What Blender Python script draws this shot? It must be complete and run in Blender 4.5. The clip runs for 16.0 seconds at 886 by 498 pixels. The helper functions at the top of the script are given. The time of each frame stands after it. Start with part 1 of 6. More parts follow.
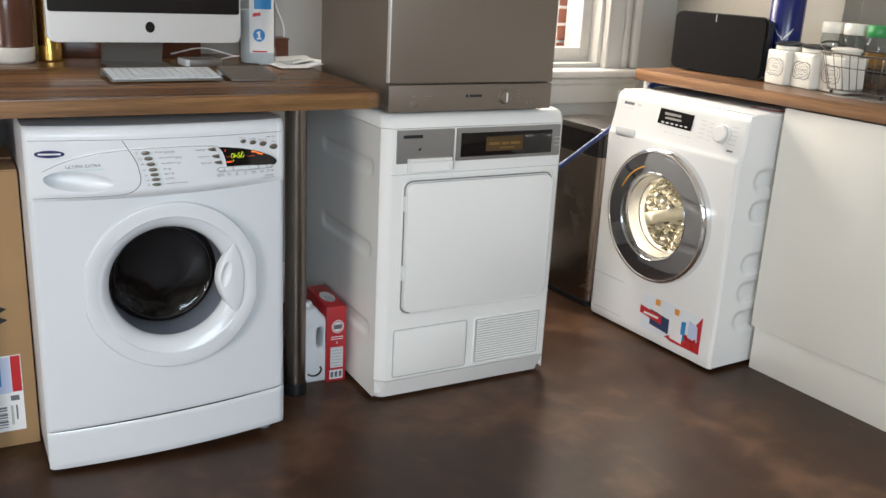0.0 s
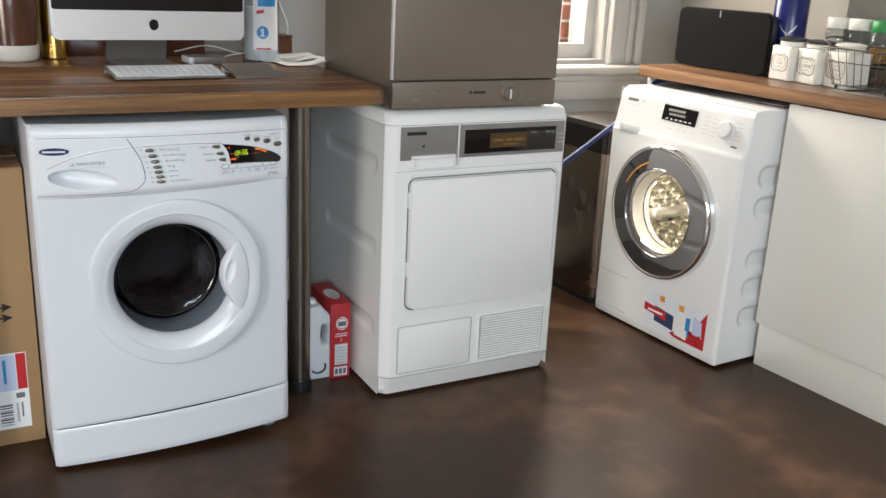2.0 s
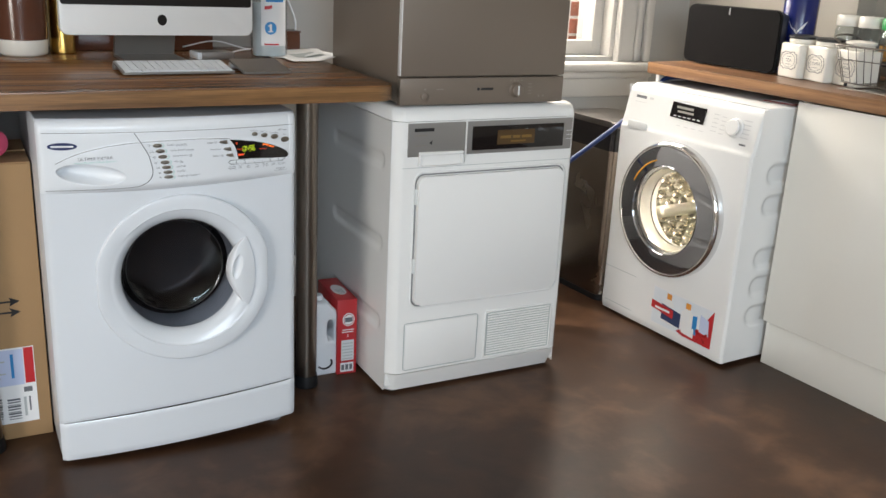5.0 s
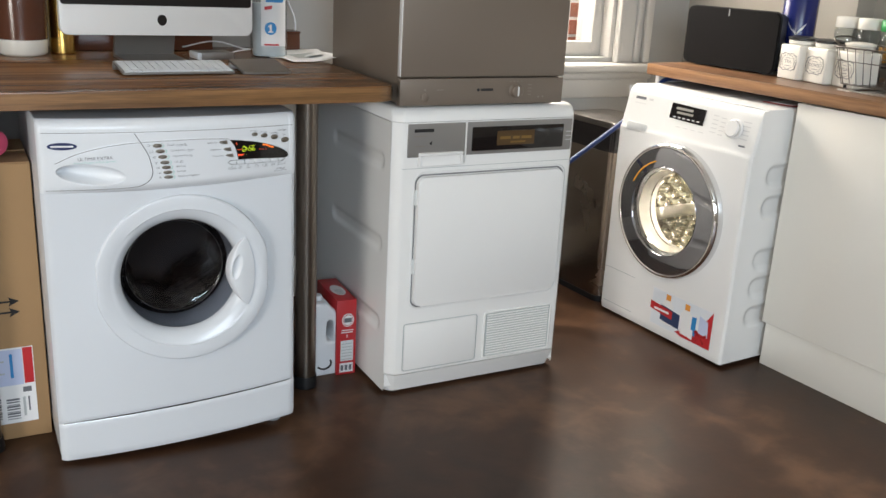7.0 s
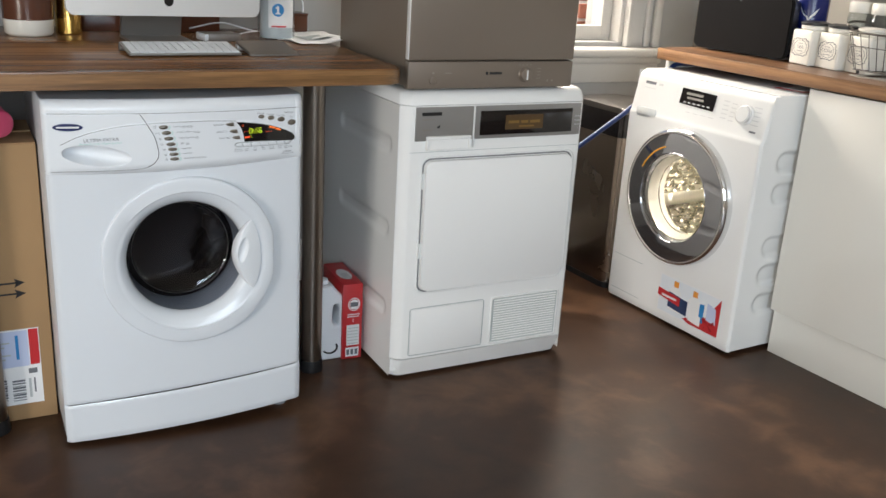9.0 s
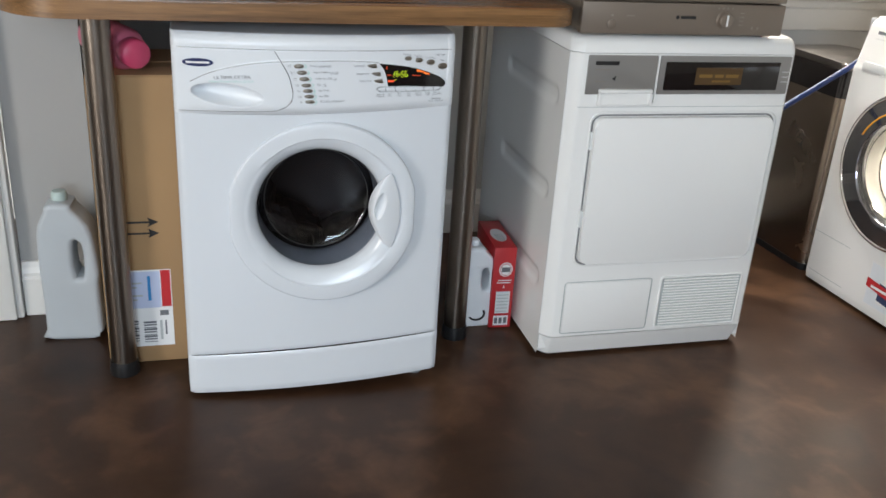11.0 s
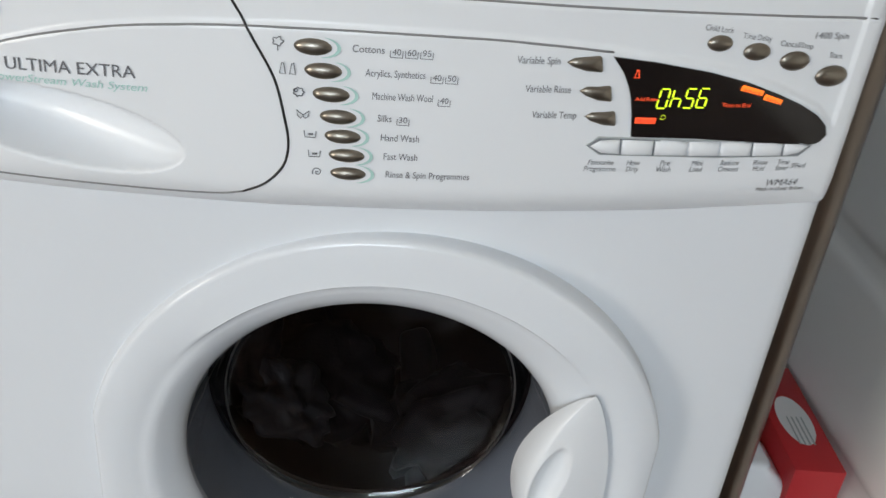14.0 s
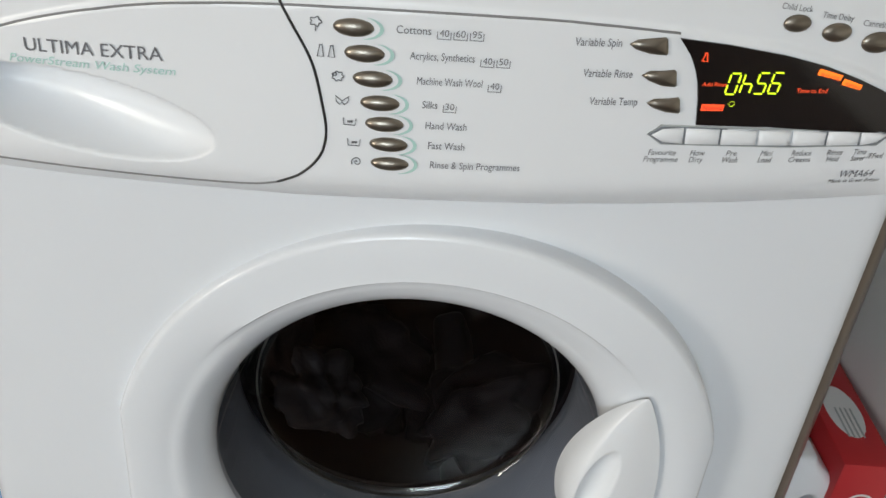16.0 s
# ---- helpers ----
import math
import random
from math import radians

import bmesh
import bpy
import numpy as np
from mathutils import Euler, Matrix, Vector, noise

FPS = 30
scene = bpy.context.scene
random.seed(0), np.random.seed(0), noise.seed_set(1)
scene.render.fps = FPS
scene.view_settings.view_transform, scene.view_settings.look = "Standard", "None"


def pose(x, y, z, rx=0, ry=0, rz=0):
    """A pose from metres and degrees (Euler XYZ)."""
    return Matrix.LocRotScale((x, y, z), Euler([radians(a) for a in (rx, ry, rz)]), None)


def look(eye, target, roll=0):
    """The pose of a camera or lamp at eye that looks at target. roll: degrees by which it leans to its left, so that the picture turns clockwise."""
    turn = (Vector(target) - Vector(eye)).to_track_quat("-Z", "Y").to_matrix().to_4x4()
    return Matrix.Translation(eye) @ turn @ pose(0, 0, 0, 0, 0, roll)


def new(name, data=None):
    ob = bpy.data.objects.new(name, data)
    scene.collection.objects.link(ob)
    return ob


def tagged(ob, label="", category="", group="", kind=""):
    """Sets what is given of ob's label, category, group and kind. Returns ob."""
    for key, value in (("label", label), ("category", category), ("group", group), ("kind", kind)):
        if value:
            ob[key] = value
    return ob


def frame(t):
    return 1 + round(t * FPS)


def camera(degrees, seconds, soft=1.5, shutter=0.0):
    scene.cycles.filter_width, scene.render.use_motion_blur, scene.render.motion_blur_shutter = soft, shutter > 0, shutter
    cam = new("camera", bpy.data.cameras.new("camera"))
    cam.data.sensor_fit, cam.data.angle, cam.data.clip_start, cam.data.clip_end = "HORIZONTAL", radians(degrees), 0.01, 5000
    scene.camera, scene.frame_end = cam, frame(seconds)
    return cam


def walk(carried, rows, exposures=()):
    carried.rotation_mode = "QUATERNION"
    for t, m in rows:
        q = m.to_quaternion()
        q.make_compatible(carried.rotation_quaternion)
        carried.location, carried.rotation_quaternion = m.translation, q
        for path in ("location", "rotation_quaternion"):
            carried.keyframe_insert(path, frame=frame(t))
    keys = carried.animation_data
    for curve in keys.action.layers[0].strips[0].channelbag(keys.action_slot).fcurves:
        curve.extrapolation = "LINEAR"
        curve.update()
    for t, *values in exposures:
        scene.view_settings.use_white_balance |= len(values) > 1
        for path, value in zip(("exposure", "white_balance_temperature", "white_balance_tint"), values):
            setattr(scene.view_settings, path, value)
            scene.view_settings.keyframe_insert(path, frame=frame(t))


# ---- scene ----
cam = camera(51.5, 16.0, 1.5, 0.4)
PATH = [
    (0, (0.059, -0.156, 1.226), (0.989, 1.515, 0.639), 3.0),
    (0.5, (0.058, -0.154, 1.224), (0.981, 1.518, 0.631), 2.9),
    (1, (0.058, -0.154, 1.221), (0.985, 1.516, 0.63), 2.9),
    (1.5, (0.06, -0.154, 1.227), (0.989, 1.515, 0.635), 2.9),
    (2, (0.059, -0.157, 1.225), (0.98, 1.516, 0.632), 2.8),
    (2.5, (0.062, -0.158, 1.226), (0.981, 1.516, 0.631), 2.9),
    (3, (0.059, -0.154, 1.224), (0.976, 1.519, 0.625), 2.9),
    (3.5, (0.06, -0.155, 1.225), (0.968, 1.522, 0.624), 2.9),
    (4, (0.06, -0.157, 1.225), (0.969, 1.52, 0.625), 2.9),
    (6.5, (0.059, -0.154, 1.223), (0.962, 1.526, 0.621), 3.1),
    (7, (0.057, -0.155, 1.224), (0.967, 1.522, 0.625), 3.1),
    (7.5, (0.059, -0.154, 1.225), (0.961, 1.526, 0.624), 3.1),
    (8, (0.058, -0.155, 1.223), (0.959, 1.526, 0.62), 3.2),
    (8.2, (0.057, -0.154, 1.222), (0.96, 1.525, 0.619), 3.2),
    (10.5, (0.169, -0.023, 1.212), (0.87, 1.698, 0.474), 4.1),
    (11, (0.254, 0.088, 1.2), (0.754, 1.858, 0.414), 3.7),
    (11.5, (0.308, 0.305, 1.11), (0.868, 2.032, 0.27), 4.8),
    (12, (0.323, 0.581, 1.057), (0.898, 2.312, 0.238), 4.9),
    (12.5, (0.389, 0.878, 1.027), (0.809, 2.663, 0.229), 5.8),
    (13, (0.403, 1.164, 0.991), (0.931, 2.9, 0.15), 7.3),
    (13.5, (0.447, 1.358, 0.974), (0.744, 3.093, 0.026), 6.4),
    (14, (0.478, 1.477, 0.947), (0.689, 3.201, -0.044), 6.4),
    (14.5, (0.474, 1.5, 0.942), (0.691, 3.213, -0.067), 7.2),
    (15, (0.478, 1.505, 0.942), (0.673, 3.215, -0.077), 6.5),
    (15.5, (0.472, 1.511, 0.94), (0.655, 3.209, -0.1), 6.2),
    (16, (0.469, 1.517, 0.94), (0.628, 3.21, -0.113), 6.0),
]
walk(cam, [(t, look(eye, target, roll)) for t, eye, target, roll in PATH],
     [(0, 0.0, 6500, 10), (8, 0.0, 6500, 10), (10.5, 0.0, 6450, 10), (11.5, 0.02, 6270, 10), (13, -0.02, 6230, 10), (14, -0.03, 6650, 10), (15, -0.03, 6830, 10), (16, -0.02, 6870, 10)])

# ---- world, sun, window lights ----
world = bpy.data.worlds.new("world")
scene.world = world
world.use_nodes = True
sky = world.node_tree.nodes.new("ShaderNodeTexSky")
sky.sky_type = "NISHITA"
sky.sun_disc = False
sky.sun_elevation, sky.sun_rotation = radians(35), radians(40)
world.node_tree.links.new(sky.outputs[0], world.node_tree.nodes["Background"].inputs[0])
world.node_tree.nodes["Background"].inputs[1].default_value = 0.12
sun_data = bpy.data.lights.new("sun", "SUN")
sun_data.energy, sun_data.angle, sun_data.color = 2.5, radians(0.6), (1.0, 0.93, 0.82)
sun = new("sun", sun_data)
sun.matrix_world = look((3.2, 5.4, 8.0), (2.2, 3.6, 1.0))


def window_light(name, place, target, width, height, energy, color):
    data = bpy.data.lights.new(name, "AREA")
    data.shape, data.size, data.size_y, data.energy, data.color = "RECTANGLE", width, height, energy, color
    ob = new(name, data)
    ob.matrix_world = look(place, target)
    return ob


window_light("garden_window_light", (-0.35, -2.62, 1.72), (0.9, 0.6, 0.8), 1.7, 1.05, 94, (0.745, 0.875, 1.0))
window_light("sash_window_light", (2.06, 3.12, 1.62), (1.75, 0.6, 0.0), 0.8, 0.8, 58, (1.0, 0.92, 0.82))
window_light("side_window_light", (-3.12, -0.9, 1.15), (1.5, 0.6, 0.8), 1.1, 1.3, 88, (1.0, 0.95, 0.88))
scene.view_settings.exposure = 0.0


# ---- materials ----
def material(name, color, rough=0.5, metal=0.0, spread=0.08, scale=6.0, fine=120.0, bump=0.02, coat=0.0, rough_spread=0.06):
    """A surface whose colour and gloss vary at two scales, with a fine relief."""
    m = bpy.data.materials.new(name)
    m.use_nodes = True
    n, l = m.node_tree.nodes, m.node_tree.links
    b = n["Principled BSDF"]
    co = n.new("ShaderNodeTexCoord")
    big, small = n.new("ShaderNodeTexNoise"), n.new("ShaderNodeTexNoise")
    big.inputs["Scale"].default_value, big.inputs["Detail"].default_value = scale, 5
    small.inputs["Scale"].default_value, small.inputs["Detail"].default_value = fine, 3
    l.new(co.outputs["Object"], big.inputs["Vector"])
    l.new(co.outputs["Object"], small.inputs["Vector"])
    mix = n.new("ShaderNodeMix")
    mix.data_type = "RGBA"
    mix.inputs[6].default_value = (*[c * (1 - spread) for c in color], 1)
    mix.inputs[7].default_value = (*[min(1, c * (1 + spread)) for c in color], 1)
    l.new(big.outputs["Fac"], mix.inputs[0])
    l.new(mix.outputs[2], b.inputs["Base Color"])
    r = n.new("ShaderNodeMapRange")
    r.inputs[3].default_value, r.inputs[4].default_value = max(0, rough - rough_spread), min(1, rough + rough_spread)
    l.new(big.outputs["Fac"], r.inputs[0])
    l.new(r.outputs[0], b.inputs["Roughness"])
    b.inputs["Metallic"].default_value = metal
    b.inputs["Coat Weight"].default_value = coat
    if bump:
        bp = n.new("ShaderNodeBump")
        bp.inputs["Strength"].default_value, bp.inputs["Distance"].default_value = bump, 0.002
        l.new(small.outputs["Fac"], bp.inputs["Height"])
        l.new(bp.outputs[0], b.inputs["Normal"])
    return m


def glow(name, color, strength):
    m = bpy.data.materials.new(name)
    m.use_nodes = True
    b = m.node_tree.nodes["Principled BSDF"]
    b.inputs["Base Color"].default_value = (*[c * 0.3 for c in color], 1)
    b.inputs["Emission Color"].default_value = (*color, 1)
    b.inputs["Emission Strength"].default_value = strength
    return m


def glass(name, color=(1, 1, 1), rough=0.0, clear=0.0):
    """Thin glass: clear is the share that passes straight through."""
    m = bpy.data.materials.new(name)
    m.use_nodes = True
    n, l = m.node_tree.nodes, m.node_tree.links
    out = n["Material Output"]
    n.remove(n["Principled BSDF"])
    tr, gl, mx, lw = n.new("ShaderNodeBsdfTransparent"), n.new("ShaderNodeBsdfGlossy"), n.new("ShaderNodeMixShader"), n.new("ShaderNodeLayerWeight")
    tr.inputs[0].default_value = (*color, 1)
    gl.inputs["Roughness"].default_value = rough
    lw.inputs["Blend"].default_value = 0.5
    pw, ad = n.new("ShaderNodeMath"), n.new("ShaderNodeMath")
    pw.operation, pw.inputs[1].default_value = "POWER", 4.0
    ad.operation, ad.inputs[1].default_value, ad.inputs[2].default_value = "MULTIPLY_ADD", 0.7, 0.045
    l.new(lw.outputs["Facing"], pw.inputs[0])
    l.new(pw.outputs[0], ad.inputs[0])
    l.new(ad.outputs[0], mx.inputs[0])
    l.new(tr.outputs[0], mx.inputs[1])
    l.new(gl.outputs[0], mx.inputs[2])
    l.new(mx.outputs[0], out.inputs[0])
    return m


def wood(name, dark, light, axis=(1.2, 14.0, 14.0), rough=0.35):
    """Long grain along the axis of the smallest scale, with bands between staves."""
    m = bpy.data.materials.new(name)
    m.use_nodes = True
    n, l = m.node_tree.nodes, m.node_tree.links
    b = n["Principled BSDF"]
    co, mp, mp2 = n.new("ShaderNodeTexCoord"), n.new("ShaderNodeMapping"), n.new("ShaderNodeMapping")
    mp.inputs["Scale"].default_value = axis
    mp2.inputs["Scale"].default_value = tuple(a * 9 for a in axis)
    big, fine = n.new("ShaderNodeTexNoise"), n.new("ShaderNodeTexNoise")
    for node in (big, fine):
        node.inputs["Scale"].default_value, node.inputs["Detail"].default_value = 1.0, 7
        node.inputs["Distortion"].default_value = 0.6
    l.new(co.outputs["Object"], mp.inputs[0])
    l.new(co.outputs["Object"], mp2.inputs[0])
    l.new(mp.outputs[0], big.inputs["Vector"])
    l.new(mp2.outputs[0], fine.inputs["Vector"])
    add = n.new("ShaderNodeMath")
    add.operation = "MULTIPLY_ADD"
    add.inputs[1].default_value = 0.45
    l.new(fine.outputs["Fac"], add.inputs[0])
    l.new(big.outputs["Fac"], add.inputs[2])
    ramp = n.new("ShaderNodeValToRGB")
    e = ramp.color_ramp.elements
    e[0].position, e[0].color = 0.5, (*dark, 1)
    e[1].position, e[1].color = 0.95, (*light, 1)
    mid = ramp.color_ramp.elements.new(0.7)
    mid.color = (*[(a * 0.6 + c * 0.4) for a, c in zip(dark, light)], 1)
    l.new(add.outputs[0], ramp.inputs[0])
    l.new(ramp.outputs[0], b.inputs["Base Color"])
    b.inputs["Roughness"].default_value = rough
    bp = n.new("ShaderNodeBump")
    bp.inputs["Strength"].default_value, bp.inputs["Distance"].default_value = 0.1, 0.001
    l.new(fine.outputs["Fac"], bp.inputs["Height"])
    l.new(bp.outputs[0], b.inputs["Normal"])
    return m


def floor_material():
    """Brown mottled poured floor, sealed, with cloudy trowel patches and worn gloss."""
    m = bpy.data.materials.new("poured_floor")
    m.use_nodes = True
    n, l = m.node_tree.nodes, m.node_tree.links
    b = n["Principled BSDF"]
    co = n.new("ShaderNodeTexCoord")
    a, c, d = (n.new("ShaderNodeTexNoise") for _ in range(3))
    for node, s, det, dist in ((a, 2.4, 4, 0.5), (c, 9.0, 5, 0.4), (d, 60.0, 4, 0.0)):
        node.inputs["Scale"].default_value, node.inputs["Detail"].default_value, node.inputs["Distortion"].default_value = s, det, dist
        l.new(co.outputs["Object"], node.inputs["Vector"])
    s1 = n.new("ShaderNodeMath")
    s1.operation = "MULTIPLY_ADD"
    s1.inputs[1].default_value = 0.6
    l.new(c.outputs["Fac"], s1.inputs[0])
    l.new(a.outputs["Fac"], s1.inputs[2])
    ramp = n.new("ShaderNodeValToRGB")
    e = ramp.color_ramp.elements
    e[0].position, e[0].color = 0.48, (0.025, 0.0112, 0.0058, 1)
    e[1].position, e[1].color = 1.0, (0.118, 0.059, 0.031, 1)
    mid = ramp.color_ramp.elements.new(0.8)
    mid.color = (0.053, 0.0252, 0.0132, 1)
    l.new(s1.outputs[0], ramp.inputs[0])
    l.new(ramp.outputs[0], b.inputs["Base Color"])
    r = n.new("ShaderNodeMapRange")
    r.inputs[3].default_value, r.inputs[4].default_value = 0.27, 0.44
    l.new(c.outputs["Fac"], r.inputs[0])
    l.new(r.outputs[0], b.inputs["Roughness"])
    b.inputs["Specular IOR Level"].default_value = 0.29
    bp = n.new("ShaderNodeBump")
    bp.inputs["Strength"].default_value, bp.inputs["Distance"].default_value = 0.05, 0.003
    l.new(d.outputs["Fac"], bp.inputs["Height"])
    l.new(bp.outputs[0], b.inputs["Normal"])
    return m


FLOOR = floor_material()
WALL = material("wall_paint", (0.48, 0.445, 0.39), 0.7, spread=0.04, scale=3, fine=160, bump=0.08)
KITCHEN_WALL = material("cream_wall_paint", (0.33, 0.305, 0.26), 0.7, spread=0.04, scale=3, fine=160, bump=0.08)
# grey paint, made darker still for the shade that falls below the sill
GREY_WALL = material("shaded_grey_paint", (0.39, 0.385, 0.372), 0.7, spread=0.04, scale=3, fine=160, bump=0.08)
# window trim: white gloss darkened, its indoor shade put into the colour
SHADED_TRIM = material("shaded_white_trim_paint", (0.53, 0.51, 0.475), 0.35, spread=0.03, scale=8, bump=0.05)
GLOSS_PAINT = material("gloss_white_paint", (0.74, 0.73, 0.70), 0.3, spread=0.03, scale=8, bump=0.05)
# white enamel taken bluer to carry the cool daylight on the near machine
ENAMEL = material("white_enamel", (0.70, 0.733, 0.772), 0.24, spread=0.015, scale=4, fine=300, bump=0.01, coat=0.15)
PLASTIC_WHITE = material("white_plastic", (0.745, 0.772, 0.802), 0.3, spread=0.015, scale=5, fine=400, bump=0.015)
WARM_ENAMEL = material("warm_white_enamel", (0.82, 0.82, 0.805), 0.24, spread=0.015, scale=4, fine=300, bump=0.01, coat=0.15)
DOOR_GLOSS = material("cream_gloss_lacquer", (0.78, 0.755, 0.69), 0.12, spread=0.015, scale=3, fine=40, bump=0.012, coat=0.4)
WORKTOP = wood("walnut_worktop", (0.090, 0.039, 0.016), (0.36, 0.172, 0.070), (0.9, 22.0, 14.0), 0.27)
EDGE_WOOD = wood("walnut_edge", (0.085, 0.040, 0.013), (0.32, 0.165, 0.064), (1.5, 20, 40))
STEEL = material("brushed_steel", (0.42, 0.40, 0.38), 0.3, 1.0, spread=0.08, scale=12, fine=260, bump=0.05)
DARK_STEEL = material("dark_steel", (0.20, 0.185, 0.17), 0.32, 1.0, spread=0.1, scale=10, fine=200, bump=0.04)
LEG_STEEL = material("brown_tinted_leg_steel", (0.24, 0.205, 0.175), 0.3, 1.0, spread=0.08, scale=12, fine=260, bump=0.05)
STICKER = material("sticker_paper", (0.72, 0.76, 0.80), 0.3, spread=0.04, scale=30, bump=0)
CHROME = material("chrome", (0.75, 0.75, 0.75), 0.06, 1.0, spread=0.03, bump=0)
SILVER = material("silver_paint", (0.205, 0.166, 0.132), 0.45, 0.3, spread=0.04, scale=3, fine=500, bump=0.02)
SILVER_PANEL = material("silver_fascia", (0.275, 0.262, 0.25), 0.4, 0.4, spread=0.03, scale=6, fine=500, bump=0.01)
ALU = material("anodised_aluminium", (0.76, 0.76, 0.75), 0.38, 0.2, spread=0.02, fine=600, bump=0.01)
BLACK = material("black_plastic", (0.012, 0.012, 0.013), 0.4, spread=0.1, bump=0.03)
BLACK_GLOSS = material("black_gloss", (0.010, 0.008, 0.008), 0.08, spread=0.1, bump=0)
RUBBER = material("grey_rubber", (0.20, 0.215, 0.235), 0.5, spread=0.1, scale=14, bump=0.05)
GASKET = material("blue_grey_rubber", (0.30, 0.345, 0.40), 0.45, spread=0.1, scale=14, bump=0.05)
DARK_CLOTH = material("damp_dark_cloth", (0.007, 0.005, 0.0055), 0.6, spread=0.3, scale=20, fine=300, bump=0.3)
GREY_CLOTH = material("damp_grey_cloth", (0.022, 0.020, 0.021), 0.5, spread=0.3, scale=20, fine=300, bump=0.3)
# near-black carries the shade inside the near drum
DRUM_SHADED = material("shaded_drum", (0.016, 0.011, 0.011), 0.42, 0.2, spread=0.2, bump=0)
DRUM_STEEL = material("drum_steel", (0.80, 0.765, 0.68), 0.24, 1.0, spread=0.08, bump=0.02)
PADDLE_STEEL = material("paddle_steel", (0.86, 0.83, 0.77), 0.36, 0.9, spread=0.04, bump=0.01)
BRONZE = material("bronze_button", (0.25, 0.225, 0.19), 0.32, 0.9, spread=0.05, bump=0.01)
TEAL = material("teal_print", (0.40, 0.63, 0.585), 0.5, spread=0.04, bump=0)
INK = material("grey_ink", (0.14, 0.145, 0.16), 0.6, spread=0.05, bump=0)
FAINT_INK = material("faint_ink", (0.26, 0.23, 0.20), 0.6, spread=0.05, bump=0)
LIGHT_INK = material("light_ink", (0.60, 0.60, 0.60), 0.6, spread=0.05, bump=0)
SEAM = material("seam_shadow", (0.20, 0.20, 0.205), 0.6, spread=0.05, bump=0)
PALE_INK = material("pale_ink", (0.42, 0.45, 0.45), 0.6, spread=0.05, bump=0)
NAVY = material("navy_enamel", (0.012, 0.022, 0.10), 0.3, spread=0.05, bump=0)
CARD = material("corrugated_card", (0.36, 0.22, 0.105), 0.85, spread=0.08, scale=7, fine=90, bump=0.15)
PAPER = material("paper", (0.78, 0.78, 0.78), 0.8, spread=0.03, scale=20, bump=0.05)
BLUE_PAPER = material("pale_blue_print", (0.50, 0.56, 0.74), 0.7, spread=0.04, bump=0)
RED = material("red_print", (0.50, 0.025, 0.03), 0.4, spread=0.05, scale=12, bump=0.02)
DARK_RED = material("dark_red_print", (0.32, 0.012, 0.015), 0.4, spread=0.05, bump=0)
PINK = material("pink_plastic", (0.62, 0.16, 0.24), 0.4, spread=0.05, bump=0.02)
DEEP_PINK = material("deep_pink_plastic", (0.50, 0.05, 0.12), 0.4, spread=0.05, bump=0.02)
MILKY = material("milky_plastic", (0.66, 0.68, 0.68), 0.4, spread=0.05, scale=9, bump=0.03)
BLUE_HOSE = material("blue_hose", (0.008, 0.026, 0.12), 0.4, spread=0.05, bump=0.03)
COBALT = material("cobalt_tin", (0.008, 0.015, 0.12), 0.25, spread=0.06, bump=0.01)
CERAMIC = material("cream_ceramic", (0.76, 0.73, 0.66), 0.25, spread=0.02, scale=12, bump=0.02)
GREEN = material("green_lid", (0.03, 0.26, 0.07), 0.4, spread=0.05, bump=0.02)
SPICE = material("orange_spice", (0.42, 0.20, 0.04), 0.7, spread=0.2, scale=60, bump=0.1)
GOLD = material("gold_metal", (0.52, 0.32, 0.09), 0.25, 1.0, spread=0.06, bump=0.01)
BROWN_GLAZE = material("brown_glaze", (0.10, 0.038, 0.022), 0.2, spread=0.2, scale=9, bump=0.02)
BLUE_LABEL = material("blue_label", (0.03, 0.24, 0.55), 0.45, spread=0.04, bump=0)
NAVY_PRINT = material("navy_print", (0.03, 0.05, 0.12), 0.45, spread=0.05, bump=0)
ORANGE = material("orange_print", (0.75, 0.30, 0.05), 0.45, spread=0.05, bump=0)
YELLOW_MARK = material("orange_mark", (0.80, 0.36, 0.02), 0.3, spread=0.04, bump=0)
CLOTH = material("speaker_cloth", (0.009, 0.008, 0.008), 0.9, spread=0.1, scale=30, fine=900, bump=0.4)
for cloth in (DARK_CLOTH, GREY_CLOTH):
    cloth.node_tree.nodes["Principled BSDF"].inputs["Specular IOR Level"].default_value = 0.15
CLOTH.node_tree.nodes["Principled BSDF"].inputs["Specular IOR Level"].default_value = 0.15
BRICK = material("red_brick", (0.34, 0.12, 0.075), 0.85, spread=0.25, scale=18, bump=0.3)
OUTSIDE = material("pale_render", (0.75, 0.74, 0.70), 0.9, spread=0.06, scale=2, bump=0.1)
CEILING_PAINT = material("ceiling_paint", (0.78, 0.77, 0.74), 0.8, spread=0.02, bump=0.05)
STAND = material("satin_aluminium", (0.30, 0.285, 0.27), 0.42, 0.7, spread=0.04, fine=500, bump=0.01)
BOTTLE_FLUID = material("cloudy_liquid", (0.60, 0.62, 0.62), 0.3, spread=0.06, scale=20, bump=0)
BIN_STEEL = material("brown_tinted_steel", (0.33, 0.27, 0.22), 0.26, 1.0, spread=0.1, scale=10, fine=240, bump=0.04)
SCREEN = material("dark_screen", (0.010, 0.007, 0.006), 0.35, spread=0.1, bump=0)
SCREEN.node_tree.nodes["Principled BSDF"].inputs["Specular IOR Level"].default_value = 0.25
CLEAR = glass("clear_glass")
PORT_GLASS = glass("porthole_glass", (0.72, 0.71, 0.73))
SMOKE_GLASS = glass("smoked_glass", (0.93, 0.91, 0.86))
CLEAR_PLASTIC = glass("clear_plastic", (0.86, 0.90, 0.92), 0.05)
LED = glow("green_digits", (0.72, 1.0, 0.03), 1.6)
